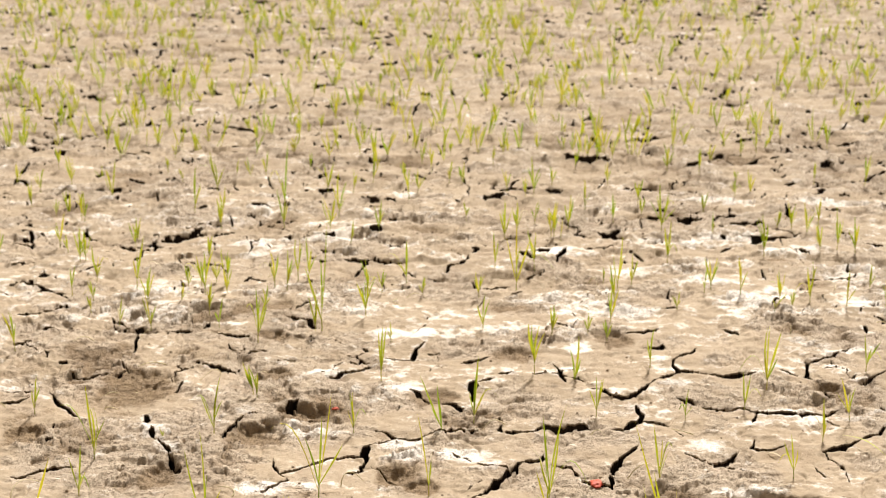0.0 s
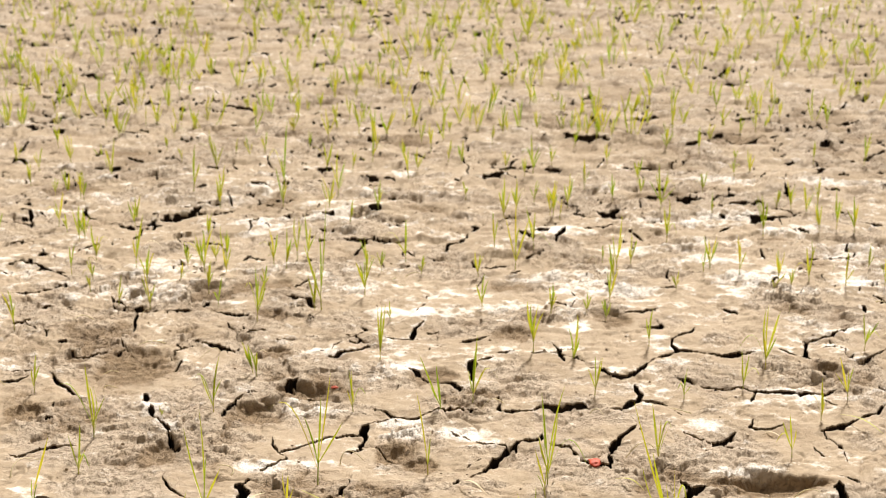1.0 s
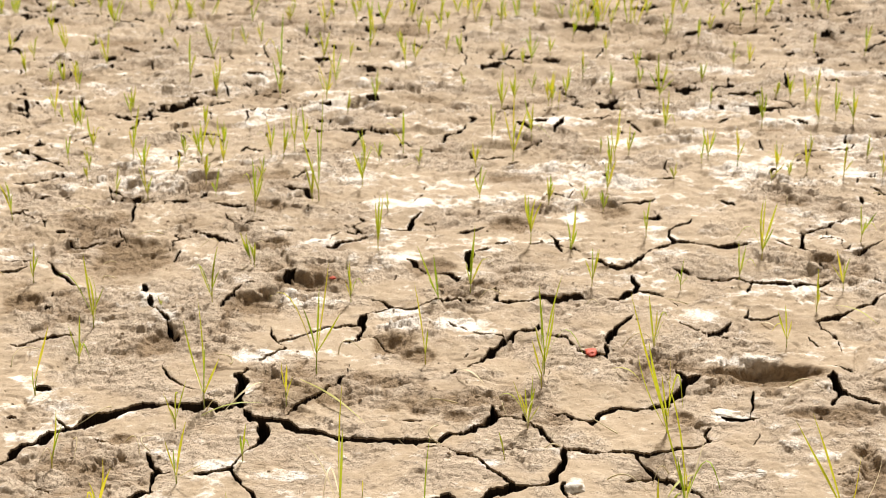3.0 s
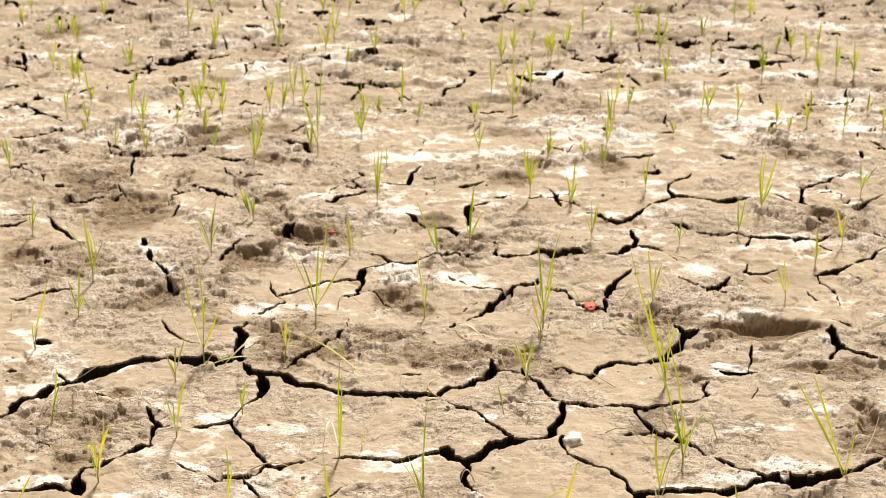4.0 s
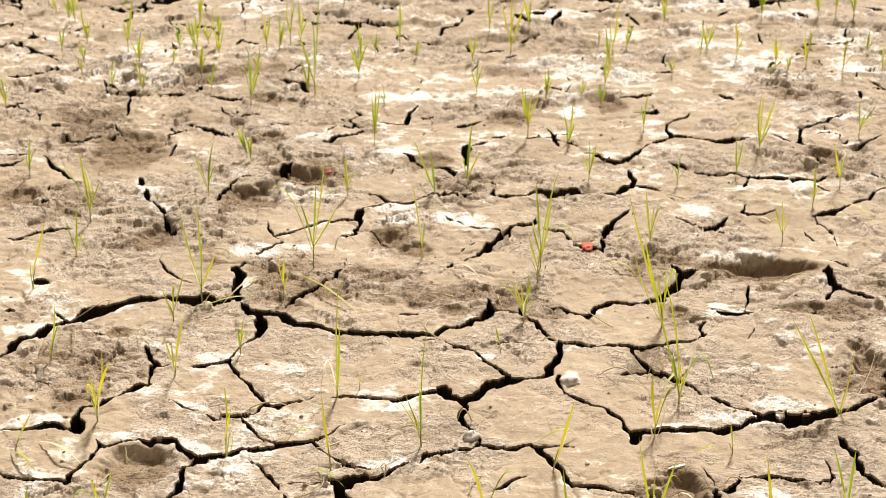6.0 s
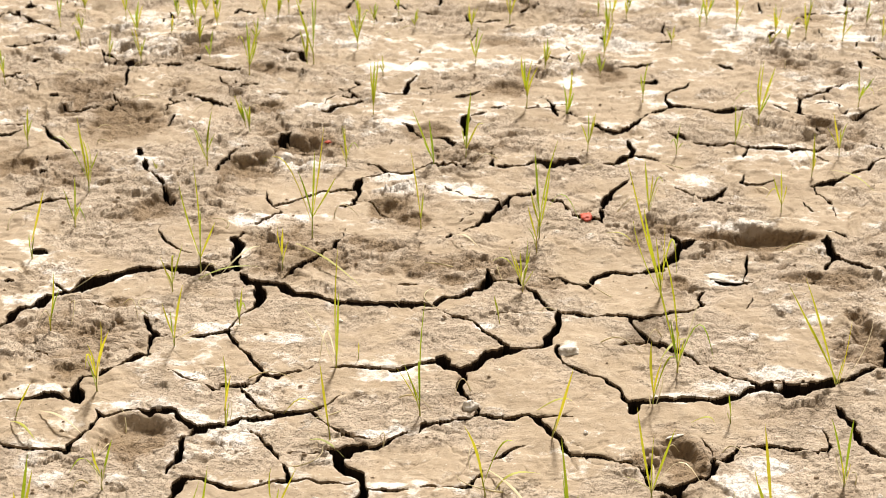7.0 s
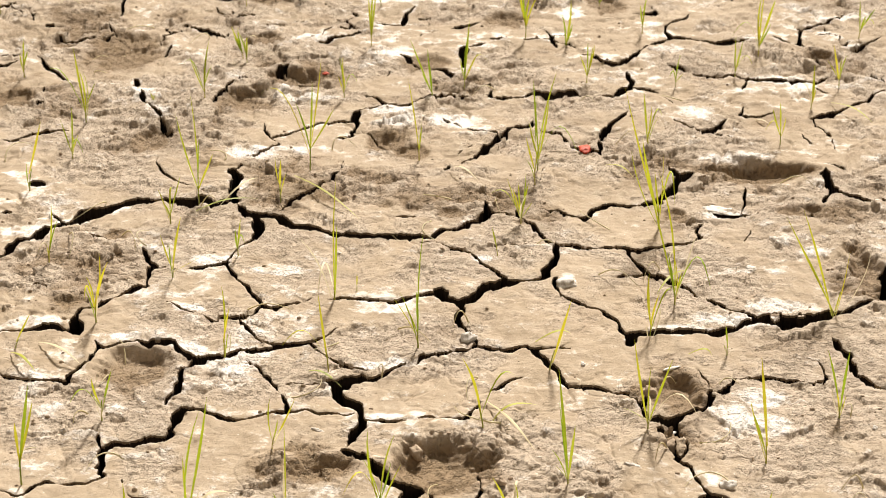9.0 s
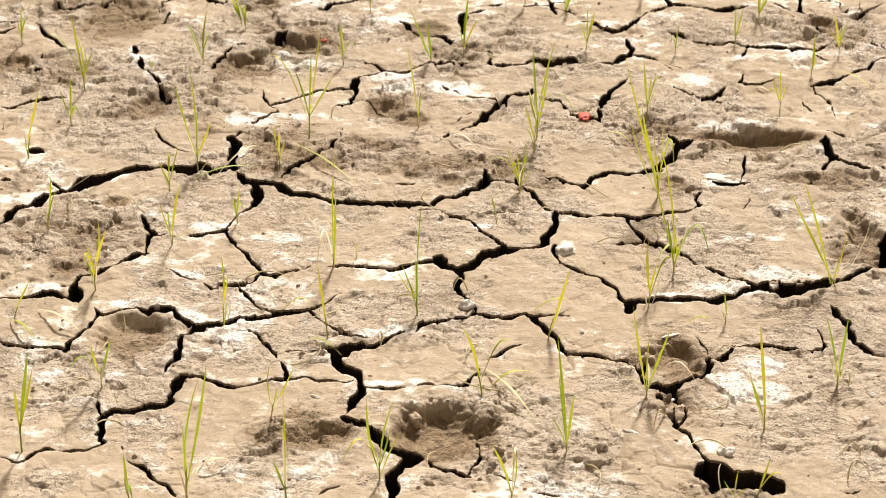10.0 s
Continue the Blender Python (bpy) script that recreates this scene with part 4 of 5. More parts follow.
# height of the crust
DIPS, TREAD = np.zeros(GX.shape), np.zeros(GX.shape)
WOBBLE = 1 + 0.18 * waves(GX, GY, 0.14, 12) + 0.20 * rough_noise(GX, GY, 0.06, 4, 13, 0.6)
for x, y, a, b, deep in HOLLOWS:
    r = np.hypot((GX - x) / a, (GY - y) / b) * WOBBLE
    steep = np.where(GY > y, 0.45, 0.95)
    s = np.clip((1.12 - r) / steep, 0, 1)
    bowl = s * s * (3 - 2 * s) * (0.75 + 0.35 * np.clip((GY - y) / b, -1, 1))
    DIPS += (0.75 - 0.4 * np.clip(y - 3.4, 0, 1)) * deep * (0.10 * np.exp(-((r - 1.25) / 0.2) ** 2) - bowl)
    # brown is strongest on the far wall: damp mud plus its shade in colour
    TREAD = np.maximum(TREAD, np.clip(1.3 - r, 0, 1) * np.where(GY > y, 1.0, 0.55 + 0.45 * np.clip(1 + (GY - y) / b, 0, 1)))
soft_rim = np.clip(DIST, 0, 0.1)
HEIGHT = (
    0.005 * rough_noise(GX, GY, 0.55, 2, 1)
    + 0.0028 * rough_noise((1 - 0.35 * FAR) * GX, GY, 0.14, 2, 5)
    + 0.0013 * rough_noise(GX, GY, 0.045, 2, 8)
    + 0.0009 * (1 + TREAD) * rough_noise(GX, GY, 0.018, 2, 21)
    + 0.002 * np.exp(-soft_rim / 0.025)
    - 0.0025 * np.exp(-soft_rim / 0.002)
    + DIPS
    + LIP
)
def ledge(field, level, soft):
    s = np.clip((field - level) / soft, 0, 1)
    return s * s * (3 - 2 * s)


TORN = rough_noise(GX, GY, 0.12, 4, 70, 0.65)
BROKEN = np.zeros(GX.shape)
for x, y, a, b in RUBBLES:
    BROKEN = np.maximum(BROKEN, np.clip(1.5 - np.hypot((GX - x) / a, (GY - y) / b) - 0.45 * TORN, 0, 1))
BROKEN = np.maximum(BROKEN, np.clip((GY - 4.2) / 2, 0, 0.8) * np.clip(0.3 + waves(GX, GY, 0.5, 45) + 0.4 * TORN, 0, 1))
BROKEN *= 1 - 0.3 * np.clip(2 * TREAD, 0, 1)
BROKEN = np.maximum(BROKEN, 0.3 * np.clip(1.6 * TREAD + 0.5 * TORN, 0, 1))
coarse = np.clip(0.32 + 0.3 * waves(GX, GY, 0.3, 45) + 0.15 * TORN + BROKEN, 0.05, 1)
NEAR = np.clip((4.8 - GY) / 1.4, 0, 1)
flake = rough_noise((1 - 0.35 * FAR) * GX, GY, 0.17, 4, 51, 0.55)
HEIGHT += 0.4 * coarse * (0.009 * ledge(flake, -0.1, 0.06) + 0.008 * ledge(flake, 0.4, 0.07))
# smooth skin in some places, peeled and flaky skin in others
ROUGH = np.clip(0.47 + 0.85 * rough_noise(0.8 * GX, GY, 0.16, 5, 131, 0.62) + 0.4 * BROKEN - 0.3 * TREAD - 0.14 * FAR, 0, 1)
LOOSE = 0.06 + 0.6 * ROUGH ** 1.5 * (1 + 1.2 * np.clip((GY - 2.5) / 1.8, 0, 1)) + (0.5 - 0.25 * FAR) * BROKEN
SKIN = np.zeros(GX.shape)
for size, seed, lift, slope in ((0.10, 101, 0.0065, 0.11), (0.045, 111, 0.0056, 0.16), (0.021, 121, 0.0040, 0.22)):
    tall, seam = flakes(0.7 * GX, GY, size, seed, lift, slope)
    SKIN += LOOSE * (1.0 if size > 0.03 else NEAR) * (tall - 0.0016 * np.exp(-seam / (0.06 * size)))
HEIGHT += SKIN
HUMPS = np.clip((GY - 2.8) / 2.4, 0, 1) * (1 + 0.1 * np.clip(GY - 5, 0, 6))
hump = rough_noise(0.6 * GX, GY, 0.26, 3, 181, 0.5)
HEIGHT += 0.2 * HUMPS * (0.011 * hump + 0.012 * ledge(hump, 0.0, 0.12) + 0.010 * ledge(rough_noise(0.55 * GX, GY, 0.13, 3, 187, 0.55), 0.1, 0.12))
STREAK = rough_noise(0.42 * GX, GY, 0.075, 4, 191, 0.6)
STREAKY = np.clip((GY - 2.5) / 1.2, 0, 1) * np.clip(0.75 + 0.5 * waves(GX, GY, 0.6, 193), 0.2, 1)
HEIGHT += STREAKY * (0.003 * ledge(STREAK, -0.2, 0.12) + 0.003 * ledge(STREAK, 0.25, 0.12))
HEIGHT += FAR * (slab - 0.005 * np.exp(-slab_seam / 0.010))
HEIGHT += FAR * (0.005 * (shard - 0.5) - 0.006 * np.exp(-shard_seam / 0.008))
HEIGHT += FAR * np.clip(0.4 + waves(GX, GY, 0.4, 171), 0, 1) * (0.007 * (chip - 0.5) - 0.004 * np.exp(-chip_seam / 0.006))

PALE = np.zeros(GX.shape)
for x, y, a, b in CRUSTS:
    r = np.hypot((GX - x) / a, (GY - y) / b) + 0.5 * TORN
    PALE = np.maximum(PALE, (0.84 - 0.24 * min(1, max(0, (y - 3.5) / 0.8))) * np.clip(1.3 - r, 0, 1))
PALE *= 0.5 + 0.5 * np.maximum(np.clip(1.5 * ROUGH, 0, 1), np.exp(-soft_rim / 0.02))
PALE = np.maximum(PALE, (0.30 - 0.18 * np.clip((GY - 4.5) / 1.5, 0, 1)) * np.clip(rough_noise(GX, GY, 0.4, 5, 80, 0.62) - 0.15, 0, 1))
PALE -= 0.16 * np.clip((GY - 4.4) / 2, 0, 1)  # values fall with distance from 4.4 m on
# low flakes and streak troughs go brown: settled dirt plus fine shade put into colour
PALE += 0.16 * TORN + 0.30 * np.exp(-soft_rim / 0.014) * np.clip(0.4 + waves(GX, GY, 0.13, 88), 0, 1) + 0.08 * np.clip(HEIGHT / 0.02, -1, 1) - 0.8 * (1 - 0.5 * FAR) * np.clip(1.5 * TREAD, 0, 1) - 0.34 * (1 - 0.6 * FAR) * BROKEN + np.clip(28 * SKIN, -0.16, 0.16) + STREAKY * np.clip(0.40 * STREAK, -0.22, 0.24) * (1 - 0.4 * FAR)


HEIGHT -= (0.004 + 0.003 * STREAKY) * np.exp(-((hair / (0.0016 + 0.0006 * GY)) ** 2)) * np.clip(1.3 * waves(GX, GY, 0.11, 47) - 0.25 + 0.35 * STREAKY + 0.9 * np.clip(PALE, 0, 1), 0, 1)

split = cells(0.75 * GX, GY, 0.15, 251)
HEIGHT -= 0.009 * np.exp(-((split / (0.0014 + 0.0007 * GY)) ** 2)) * np.clip(1.5 * waves(GX, GY, 0.19, 253) + 0.8 * waves(GX, GY, 0.06, 254) - 0.35, 0, 1) * np.clip((GY - 1.9) / 1.2, 0.25, 1)

HEIGHT = np.where(SIDES, 0.25 * HEIGHT, HEIGHT)


# ---- the ground sheet: bed of the cracks, level land to the horizon ----
def ground_sheet():
    def steps(lo, hi, far):
        mid = list(np.linspace(lo, hi, 60))
        return np.array([lo - far, lo - 400, lo - 60, lo - 12, lo - 3, lo - 0.02] + mid + [hi + 0.02, hi + 3, hi + 12, hi + 60, hi + 400, hi + far])
    xs, ys = steps(-XM + 0.02, XM - 0.02, 4000), steps(Y0 + 0.02, Y1 - 0.02, 4000)
    x, y = np.meshgrid(xs, ys)
    inside = (np.abs(x) < XM - 0.01) & (y > Y0 + 0.01) & (y < Y1 - 0.01)
    z = np.where(inside, -0.15 + 0.012 * waves(x, y, 0.3, 90), -0.003)
    i = np.arange(x.size).reshape(x.shape)
    quads = np.stack([i[:-1, :-1], i[:-1, 1:], i[1:, 1:], i[1:, :-1]], -1).reshape(-1, 4)
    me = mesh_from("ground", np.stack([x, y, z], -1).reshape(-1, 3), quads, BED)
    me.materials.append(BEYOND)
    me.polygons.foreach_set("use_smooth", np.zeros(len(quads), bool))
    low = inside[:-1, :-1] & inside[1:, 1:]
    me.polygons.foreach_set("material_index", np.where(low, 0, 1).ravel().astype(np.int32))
    return tagged(new("ground", me), "dried-out field of cracked tan mud reaching the horizon", "ground", kind="structure")


ground = ground_sheet()


# ---- mud plates between the cracks ----
def plate_map(size=0.016):
    """Which plate each spot of the plan belongs to: spots well inside first, the rest join their neighbours."""
    nx, ny = int(2 * XM / size) + 1, int((Y1 - Y0) / size) + 1
    iy = np.clip(np.searchsorted(gy, Y0 + size * (np.arange(ny) + 0.5)), 0, NR - 1)
    xs = -XM + size * (np.arange(nx) + 0.5)
    d = np.stack([DIST[i, np.clip(np.searchsorted(GX[i], xs), 0, NC - 1)] for i in iy])
    order = np.argsort(-d, axis=None)
    flat, label = d.ravel(), np.zeros(d.size, np.int32)
    root, top = [0], [0.0]

    def find(k):
        while root[k] != k:
            root[k] = root[root[k]]
            k = root[k]
        return k

    for s in order.tolist():
        i, j = divmod(s, nx)
        around = {find(int(label[q])) for ok, q in ((i > 0, s - nx), (i < ny - 1, s + nx), (j > 0, s - 1), (j < nx - 1, s + 1)) if ok and label[q]}
        around = sorted(around, key=lambda k: -top[k])
        if not around:
            root.append(len(root))
            top.append(float(flat[s]))
            label[s] = len(root) - 1
            continue
        label[s] = around[0]
        for k in around[1:]:
            if top[k] - flat[s] < 0.016 or flat[s] > 0.05:
                root[k] = around[0]
    final = np.array([find(k) for k in range(len(root))])
    return final[label].reshape(ny, nx), size


def plates():
    plan, size = plate_map()
    i = np.arange(NR * NC).reshape(NR, NC)
    quads = np.stack([i[:-1, :-1], i[:-1, 1:], i[1:, 1:], i[1:, :-1]], -1)
    mid = 0.25 * (DIST[:-1, :-1] + DIST[:-1, 1:] + DIST[1:, 1:] + DIST[1:, :-1])
    solid = mid > 0.3 * np.clip((5.2 - gy[:-1, None]) / 2, 0.1, 1) * 0.5 * (np.diff(GX, axis=1)[:-1] + np.diff(gy)[:, None])
    # the rim of each plate lies on the crack's own edge
    touch_solid, touch_open = np.zeros((NR, NC), bool), np.zeros((NR, NC), bool)
    for a in (slice(0, -1), slice(1, None)):
        for b in (slice(0, -1), slice(1, None)):
            touch_solid[a, b] |= solid
            touch_open[a, b] |= ~solid
    rim = touch_solid & touch_open
    step_y, step_x = np.gradient(gy)[:, None], np.gradient(GX, axis=1)
    dx = np.gradient(DIST, axis=1) / step_x
    dy = (np.gradient(DIST, axis=0) - dx * np.gradient(GX, axis=0)) / step_y
    steep = np.maximum(np.hypot(dx, dy), 0.3)
    cell = np.minimum(step_x, step_y) * 0.6
    move = np.clip(-DIST / steep, -cell, cell) * rim
    px, py = GX + move * dx / steep, GY + move * dy / steep
    nx_, ny_ = -dx / steep, -dy / steep
    co = np.stack([px, py, HEIGHT], -1).reshape(-1, 3)
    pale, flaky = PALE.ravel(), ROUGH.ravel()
    cx = np.clip(((0.25 * (GX[1:, 1:] + GX[1:, :-1] + GX[:-1, 1:] + GX[:-1, :-1]) + XM) / size).astype(int), 0, plan.shape[1] - 1)
    cy = np.clip(((0.5 * (gy[1:] + gy[:-1]) - Y0) / size).astype(int), 0, plan.shape[0] - 1)
    owner = np.where(solid, plan[cy[:, None], cx], 0)
    # walls of the cracks: from each border between solid and open ground
    edges = []
    pad, lab = np.pad(solid, 1), np.pad(owner, 1)
    for s, o, dr, dc, two in (
        (pad[1:, 1:-1], pad[:-1, 1:-1], 1, 1, (0, 0, 0, 1)),
        (pad[:-1, 1:-1], pad[1:, 1:-1], 0, 1, (0, 1, 0, 0)),
        (pad[1:-1, 1:], pad[1:-1, :-1], 1, 1, (1, 0, 0, 0)),
        (pad[1:-1, :-1], pad[1:-1, 1:], 1, 0, (0, 0, 1, 0)),
    ):
        r, c = np.nonzero(s & ~o)
        edges.append(np.stack([i[r + two[0], c + two[1]], i[r + two[2], c + two[3]], lab[r + dr, c + dc]], -1))
    edges = np.concatenate(edges)
    flat_owner, flat_quads = owner.ravel(), quads.reshape(-1, 4)
    lean = np.stack([nx_, ny_], -1).reshape(-1, 2)
    ids = [k for k in np.unique(flat_owner) if k]
    sort_q = np.argsort(flat_owner, kind="stable")
    sort_e = np.argsort(edges[:, 2], kind="stable")
    q_lab, e_lab = flat_owner[sort_q], edges[sort_e, 2]
    nearness = []
    for k in ids:
        q = flat_quads[sort_q[np.searchsorted(q_lab, k):np.searchsorted(q_lab, k, "right")]]
        c = co[q[:, 0], :2].mean(0)
        nearness.append((math.hypot(*c) if len(q) > 40 else 99.0, k, q))
    nearness.sort(key=lambda v: v[0])
    rest_q, rest_e = [], []
    jag = np.random.default_rng(8)

    def build(q, e):
        top, q2 = np.unique(q, return_inverse=True)
        ring = np.unique(e[:, :2])
        n, w = len(top), len(ring)
        verts = [co[top]]
        base = co[ring].copy()
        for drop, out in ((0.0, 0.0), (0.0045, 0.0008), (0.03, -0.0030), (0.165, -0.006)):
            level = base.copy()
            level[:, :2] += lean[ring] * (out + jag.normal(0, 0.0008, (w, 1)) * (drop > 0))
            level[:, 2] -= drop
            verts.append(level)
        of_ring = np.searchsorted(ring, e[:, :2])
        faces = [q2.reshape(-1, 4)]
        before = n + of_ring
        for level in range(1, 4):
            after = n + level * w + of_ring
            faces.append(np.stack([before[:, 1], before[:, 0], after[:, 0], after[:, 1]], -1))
            before = after
        # the wall's top strip is pushed to brown, part of the painted crack shade
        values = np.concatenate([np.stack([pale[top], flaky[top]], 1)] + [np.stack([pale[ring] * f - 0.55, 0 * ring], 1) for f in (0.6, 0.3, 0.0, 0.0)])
        return np.concatenate(verts), np.concatenate(faces), values

    def shade_walls(me, q, walls):
        """Below the dry skin the walls of a crack take the near-black colour painted as its shade; out to the sides the
        mud is that of the open land.
        """
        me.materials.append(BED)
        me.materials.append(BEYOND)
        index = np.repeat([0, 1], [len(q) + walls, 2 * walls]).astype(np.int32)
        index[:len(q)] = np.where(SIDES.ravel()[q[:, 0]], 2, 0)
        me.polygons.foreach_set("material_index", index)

    for rank, (far, k, q) in enumerate(nearness):
        e = edges[sort_e[np.searchsorted(e_lab, k):np.searchsorted(e_lab, k, "right")]]
        if rank < 260 and far < 8.5 and len(e):
            v, f, val = build(q, e)
            shade_walls(part("mud_plate", mesh_from("mud_plate", v, f, MUD, val), ground).data, q, len(e))
        else:
            rest_q.append(q)
            rest_e.append(e)
    q, e = np.concatenate(rest_q), np.concatenate(rest_e)
    v, f, val = build(q, e)
    made = part("mud_plates", mesh_from("mud_plates", v, f, MUD, val), ground)
    made["kind"] = "stuff"
    shade_walls(made.data, q, len(e))


def ground_at(x, y):
    i, j = spot(x, y)
    return float(HEIGHT[i, j]) - (0.02 if DIST[i, j] < 0 else 0.0)


# ---- rice seedlings ----
def blade(base, tip, width, bow, twist, count=7, fold=0.25):
    """A grass blade from base to tip, bowed, folded along its midrib, tapering to a point."""
    base, tip = Vector(base), Vector(tip)
    way = tip - base
    side = Vector((math.cos(twist), math.sin(twist), 0))
    bend = Vector((bow * math.cos(twist + 1.3), bow * math.sin(twist + 1.3), 0.0))
    verts, faces = [], []
    for i in range(count):
        s = i / (count - 1)
        p = base + way * s + bend * (4 * s * (1 - s)) * 0.5 + Vector((0, 0, 0.35 * abs(bow) * 4 * s * (1 - s)))
        w = width * (0.35 + 1.1 * s if s < 0.45 else 0.845 * (1 - ((s - 0.45) / 0.55) ** 1.8) + 0.02)
        normal = way.cross(side).normalized()
        verts += [p - side * w, p + normal * w * fold, p + side * w]
        if i:
            a = 3 * i
            faces += [(a - 3, a - 2, a + 1, a), (a - 2, a - 1, a + 2, a + 1)]
    return verts, faces


def stem(base, height, width, lean):
    verts, faces = [], []
    for i in range(4):
        s = i / 3
        for k in range(5):
            a = 2 * math.pi * k / 5
            r = width * (1 - 0.55 * s)
            verts.append((base[0] + lean * s * s * height + r * math.cos(a), base[1] + r * math.sin(a), base[2] + height * s))
            if i:
                b, c = 5 * i + k, 5 * i + (k + 1) % 5
                faces.append((b - 5, c - 5, c, b))
    return verts, faces


SHADES = ("fresh green rice seedling growing from cracked dry mud", "yellow-green rice seedling growing from cracked dry mud")
luck = random.Random(11)


def seedling(x, y, *tips):
    """One rice plant, its base on the mud, a leaf to each tip (offset across, height)."""
    z = ground_at(x, y)
    top = max(h for _, h in tips)
    if y > 3.2:
        tips += tuple((luck.uniform(-0.2, 0.2) * top, top * luck.uniform(0.45, 0.95)) for _ in range(luck.choice((1, 2, 2, 3))))
    thing = tagged(new("rice_seedling"), SHADES[1] if top < 0.09 or luck.random() < 0.5 else SHADES[0], "seedling", "rice seedlings in the field")
    thing.location = (x, y, z)
    mean = sum(d for d, _ in tips) / len(tips)
    h = 0.42 * min(t[1] for t in tips) if len(tips) > 1 else 0.3 * top
    h = max(0.012, min(h, 0.06))
    lean = mean / max(top, 0.03) * 0.6
    part("stem", mesh_from("stem", *stem((0, 0, -0.012), h + 0.012, 0.0014 + 0.003 * top, lean), GREEN), thing)
    for dx, hh in tips:
        start = (lean * h * luck.uniform(0.3, 0.9), 0, h * luck.uniform(0.35, 0.9))
        reach = (dx, luck.uniform(-0.4, 0.4) * abs(hh) * 0.5, max(hh, 0.015))
        w = (0.0017 + 0.0066 * min(hh, 0.16)) * luck.uniform(0.75, 1.2) * (1.3 if y > 3.5 else 0.8 if hh > 0.235 else 1.05)
        part("leaf", mesh_from("leaf", *blade(start, reach, w,  luck.uniform(-0.12, 0.12) * hh, luck.uniform(-0.8, 0.8)), GREEN), thing)
    for _ in range(luck.choice((0, 1, 1, 2)) if y < 3.3 and top > 0.05 else 0):
        hh = top * luck.uniform(0.3, 0.75)
        reach = (luck.uniform(-0.4, 0.4) * hh, luck.uniform(-0.4, 0.4) * hh, hh)
        part("leaf", mesh_from("leaf", *blade((0, 0, 0.002), reach, 0.0015, luck.uniform(-0.3, 0.3) * hh, luck.uniform(-0.8, 0.8)), luck.choice((GREEN, GREEN, STRAW))), thing)
    if top > 0.07 and luck.random() < 0.55:
        turn = luck.uniform(0, 6.28)
        reach = 0.55 * top * luck.uniform(0.6, 1.1)
        end = (reach * math.cos(turn), reach * math.sin(turn), h + 0.35 * top * luck.uniform(0.1, 1))
        verts, faces = blade((lean * h * 0.5, 0, h * 0.6), end, 0.0022, 0.0, turn + 1.57, 9)
        verts = [v + Vector((0, 0, 0.3 * top * math.sin(math.pi * (k // 3) / 8))) for k, v in enumerate(verts)]
        part("leaf", mesh_from("leaf", verts, faces, STRAW if luck.random() < 0.3 else GREEN), thing)


seedling(-0.460, 1.720, (-0.004, 0.088))
seedling(-0.221, 1.721, (0.010, 0.240), (-0.014, 0.099))
seedling(0.466, 1.724, (-0.022, 0.045), (0.002, 0.056), (0.015, 0.023))
seedling(-0.374, 1.727, (0.040, 0.240), (0.003, 0.137), (0.049, 0.251))
seedling(0.124, 1.729, (-0.035, 0.126), (0.034, 0.017))
seedling(0.504, 1.738, (0.013, 0.073))
seedling(-0.080, 1.775, (-0.026, 0.117), (0.017, 0.090), (-0.016, 0.175), (0.026, 0.176))
seedling(-0.651, 1.834, (0.030, 0.182), (0.008, 0.129), (0.032, 0.150))
seedling(0.217, 1.839, (-0.022, 0.204), (-0.027, 0.040), (0.004, 0.129))
seedling(0.547, 1.906, (-0.023, 0.191), (-0.033, 0.103))
seedling(-0.263, 1.924, (0.000, 0.092), (0.042, 0.098), (0.013, 0.064))
seedling(0.362, 1.981, (-0.036, 0.183), (0.027, 0.150), (-0.049, 0.047))
seedling(0.086, 1.995, (-0.038, 0.150))
seedling(-0.558, 2.007, (-0.003, 0.099), (0.032, 0.116))
seedling(0.697, 2.031, (-0.006, 0.151), (-0.038, 0.140), (-0.014, 0.059))
seedling(-0.185, 2.160, (-0.014, 0.154))
seedling(0.209, 2.163, (0.033, 0.143))
seedling(-0.378, 2.213, (0.001, 0.156), (0.020, 0.139))
seedling(0.537, 2.219, (-0.007, 0.061))
seedling(-0.026, 2.225, (-0.043, 0.115), (-0.003, 0.127), (0.010, 0.254), (-0.023, 0.091))
seedling(-0.761, 2.229, (0.036, 0.073))
seedling(0.403, 2.275, (-0.007, 0.140), (0.008, 0.123))
seedling(-0.627, 2.305, (0.015, 0.135), (0.042, 0.147), (-0.009, 0.099))
seedling(0.765, 2.355, (-0.130, 0.255), (-0.087, 0.243), (-0.092, 0.184), (0.005, 0.076))
seedling(0.464, 2.383, (-0.073, 0.273), (-0.046, 0.262), (-0.023, 0.119), (0.008, 0.070))
seedling(-0.189, 2.398, (0.008, 0.262), (0.012, 0.204))
seedling(-0.147, 2.430, (0.001, 0.038))
seedling(-0.510, 2.469, (0.028, 0.139), (-0.019, 0.089), (0.065, 0.052))
seedling(-0.767, 2.532, (0.024, 0.141), (0.030, 0.103))
seedling(-0.393, 2.562, (0.011, 0.089), (-0.002, 0.063))
seedling(0.132, 2.574, (-0.013, 0.059))
seedling(0.473, 2.683, (-0.088, 0.308), (-0.053, 0.221), (-0.017, 0.132))
seedling(-0.550, 2.697, (0.027, 0.107), (-0.007, 0.054))
seedling(0.185, 2.704, (-0.020, 0.080), (0.007, 0.120), (0.022, 0.054), (-0.032, 0.104), (-0.008, 0.095), (0.014, 0.088))
seedling(-0.505, 2.798, (0.014, 0.174), (-0.028, 0.238), (0.004, 0.277), (0.040, 0.135))
seedling(-0.329, 2.800, (-0.007, 0.095), (0.007, 0.102))
seedling(-0.881, 2.846, (0.051, 0.176))
seedling(0.225, 2.884, (-0.023, 0.110), (0.008, 0.097))
seedling(-0.276, 2.948, (-0.026, 0.172), (0.012, 0.213), (0.032, 0.259), (0.059, 0.159))
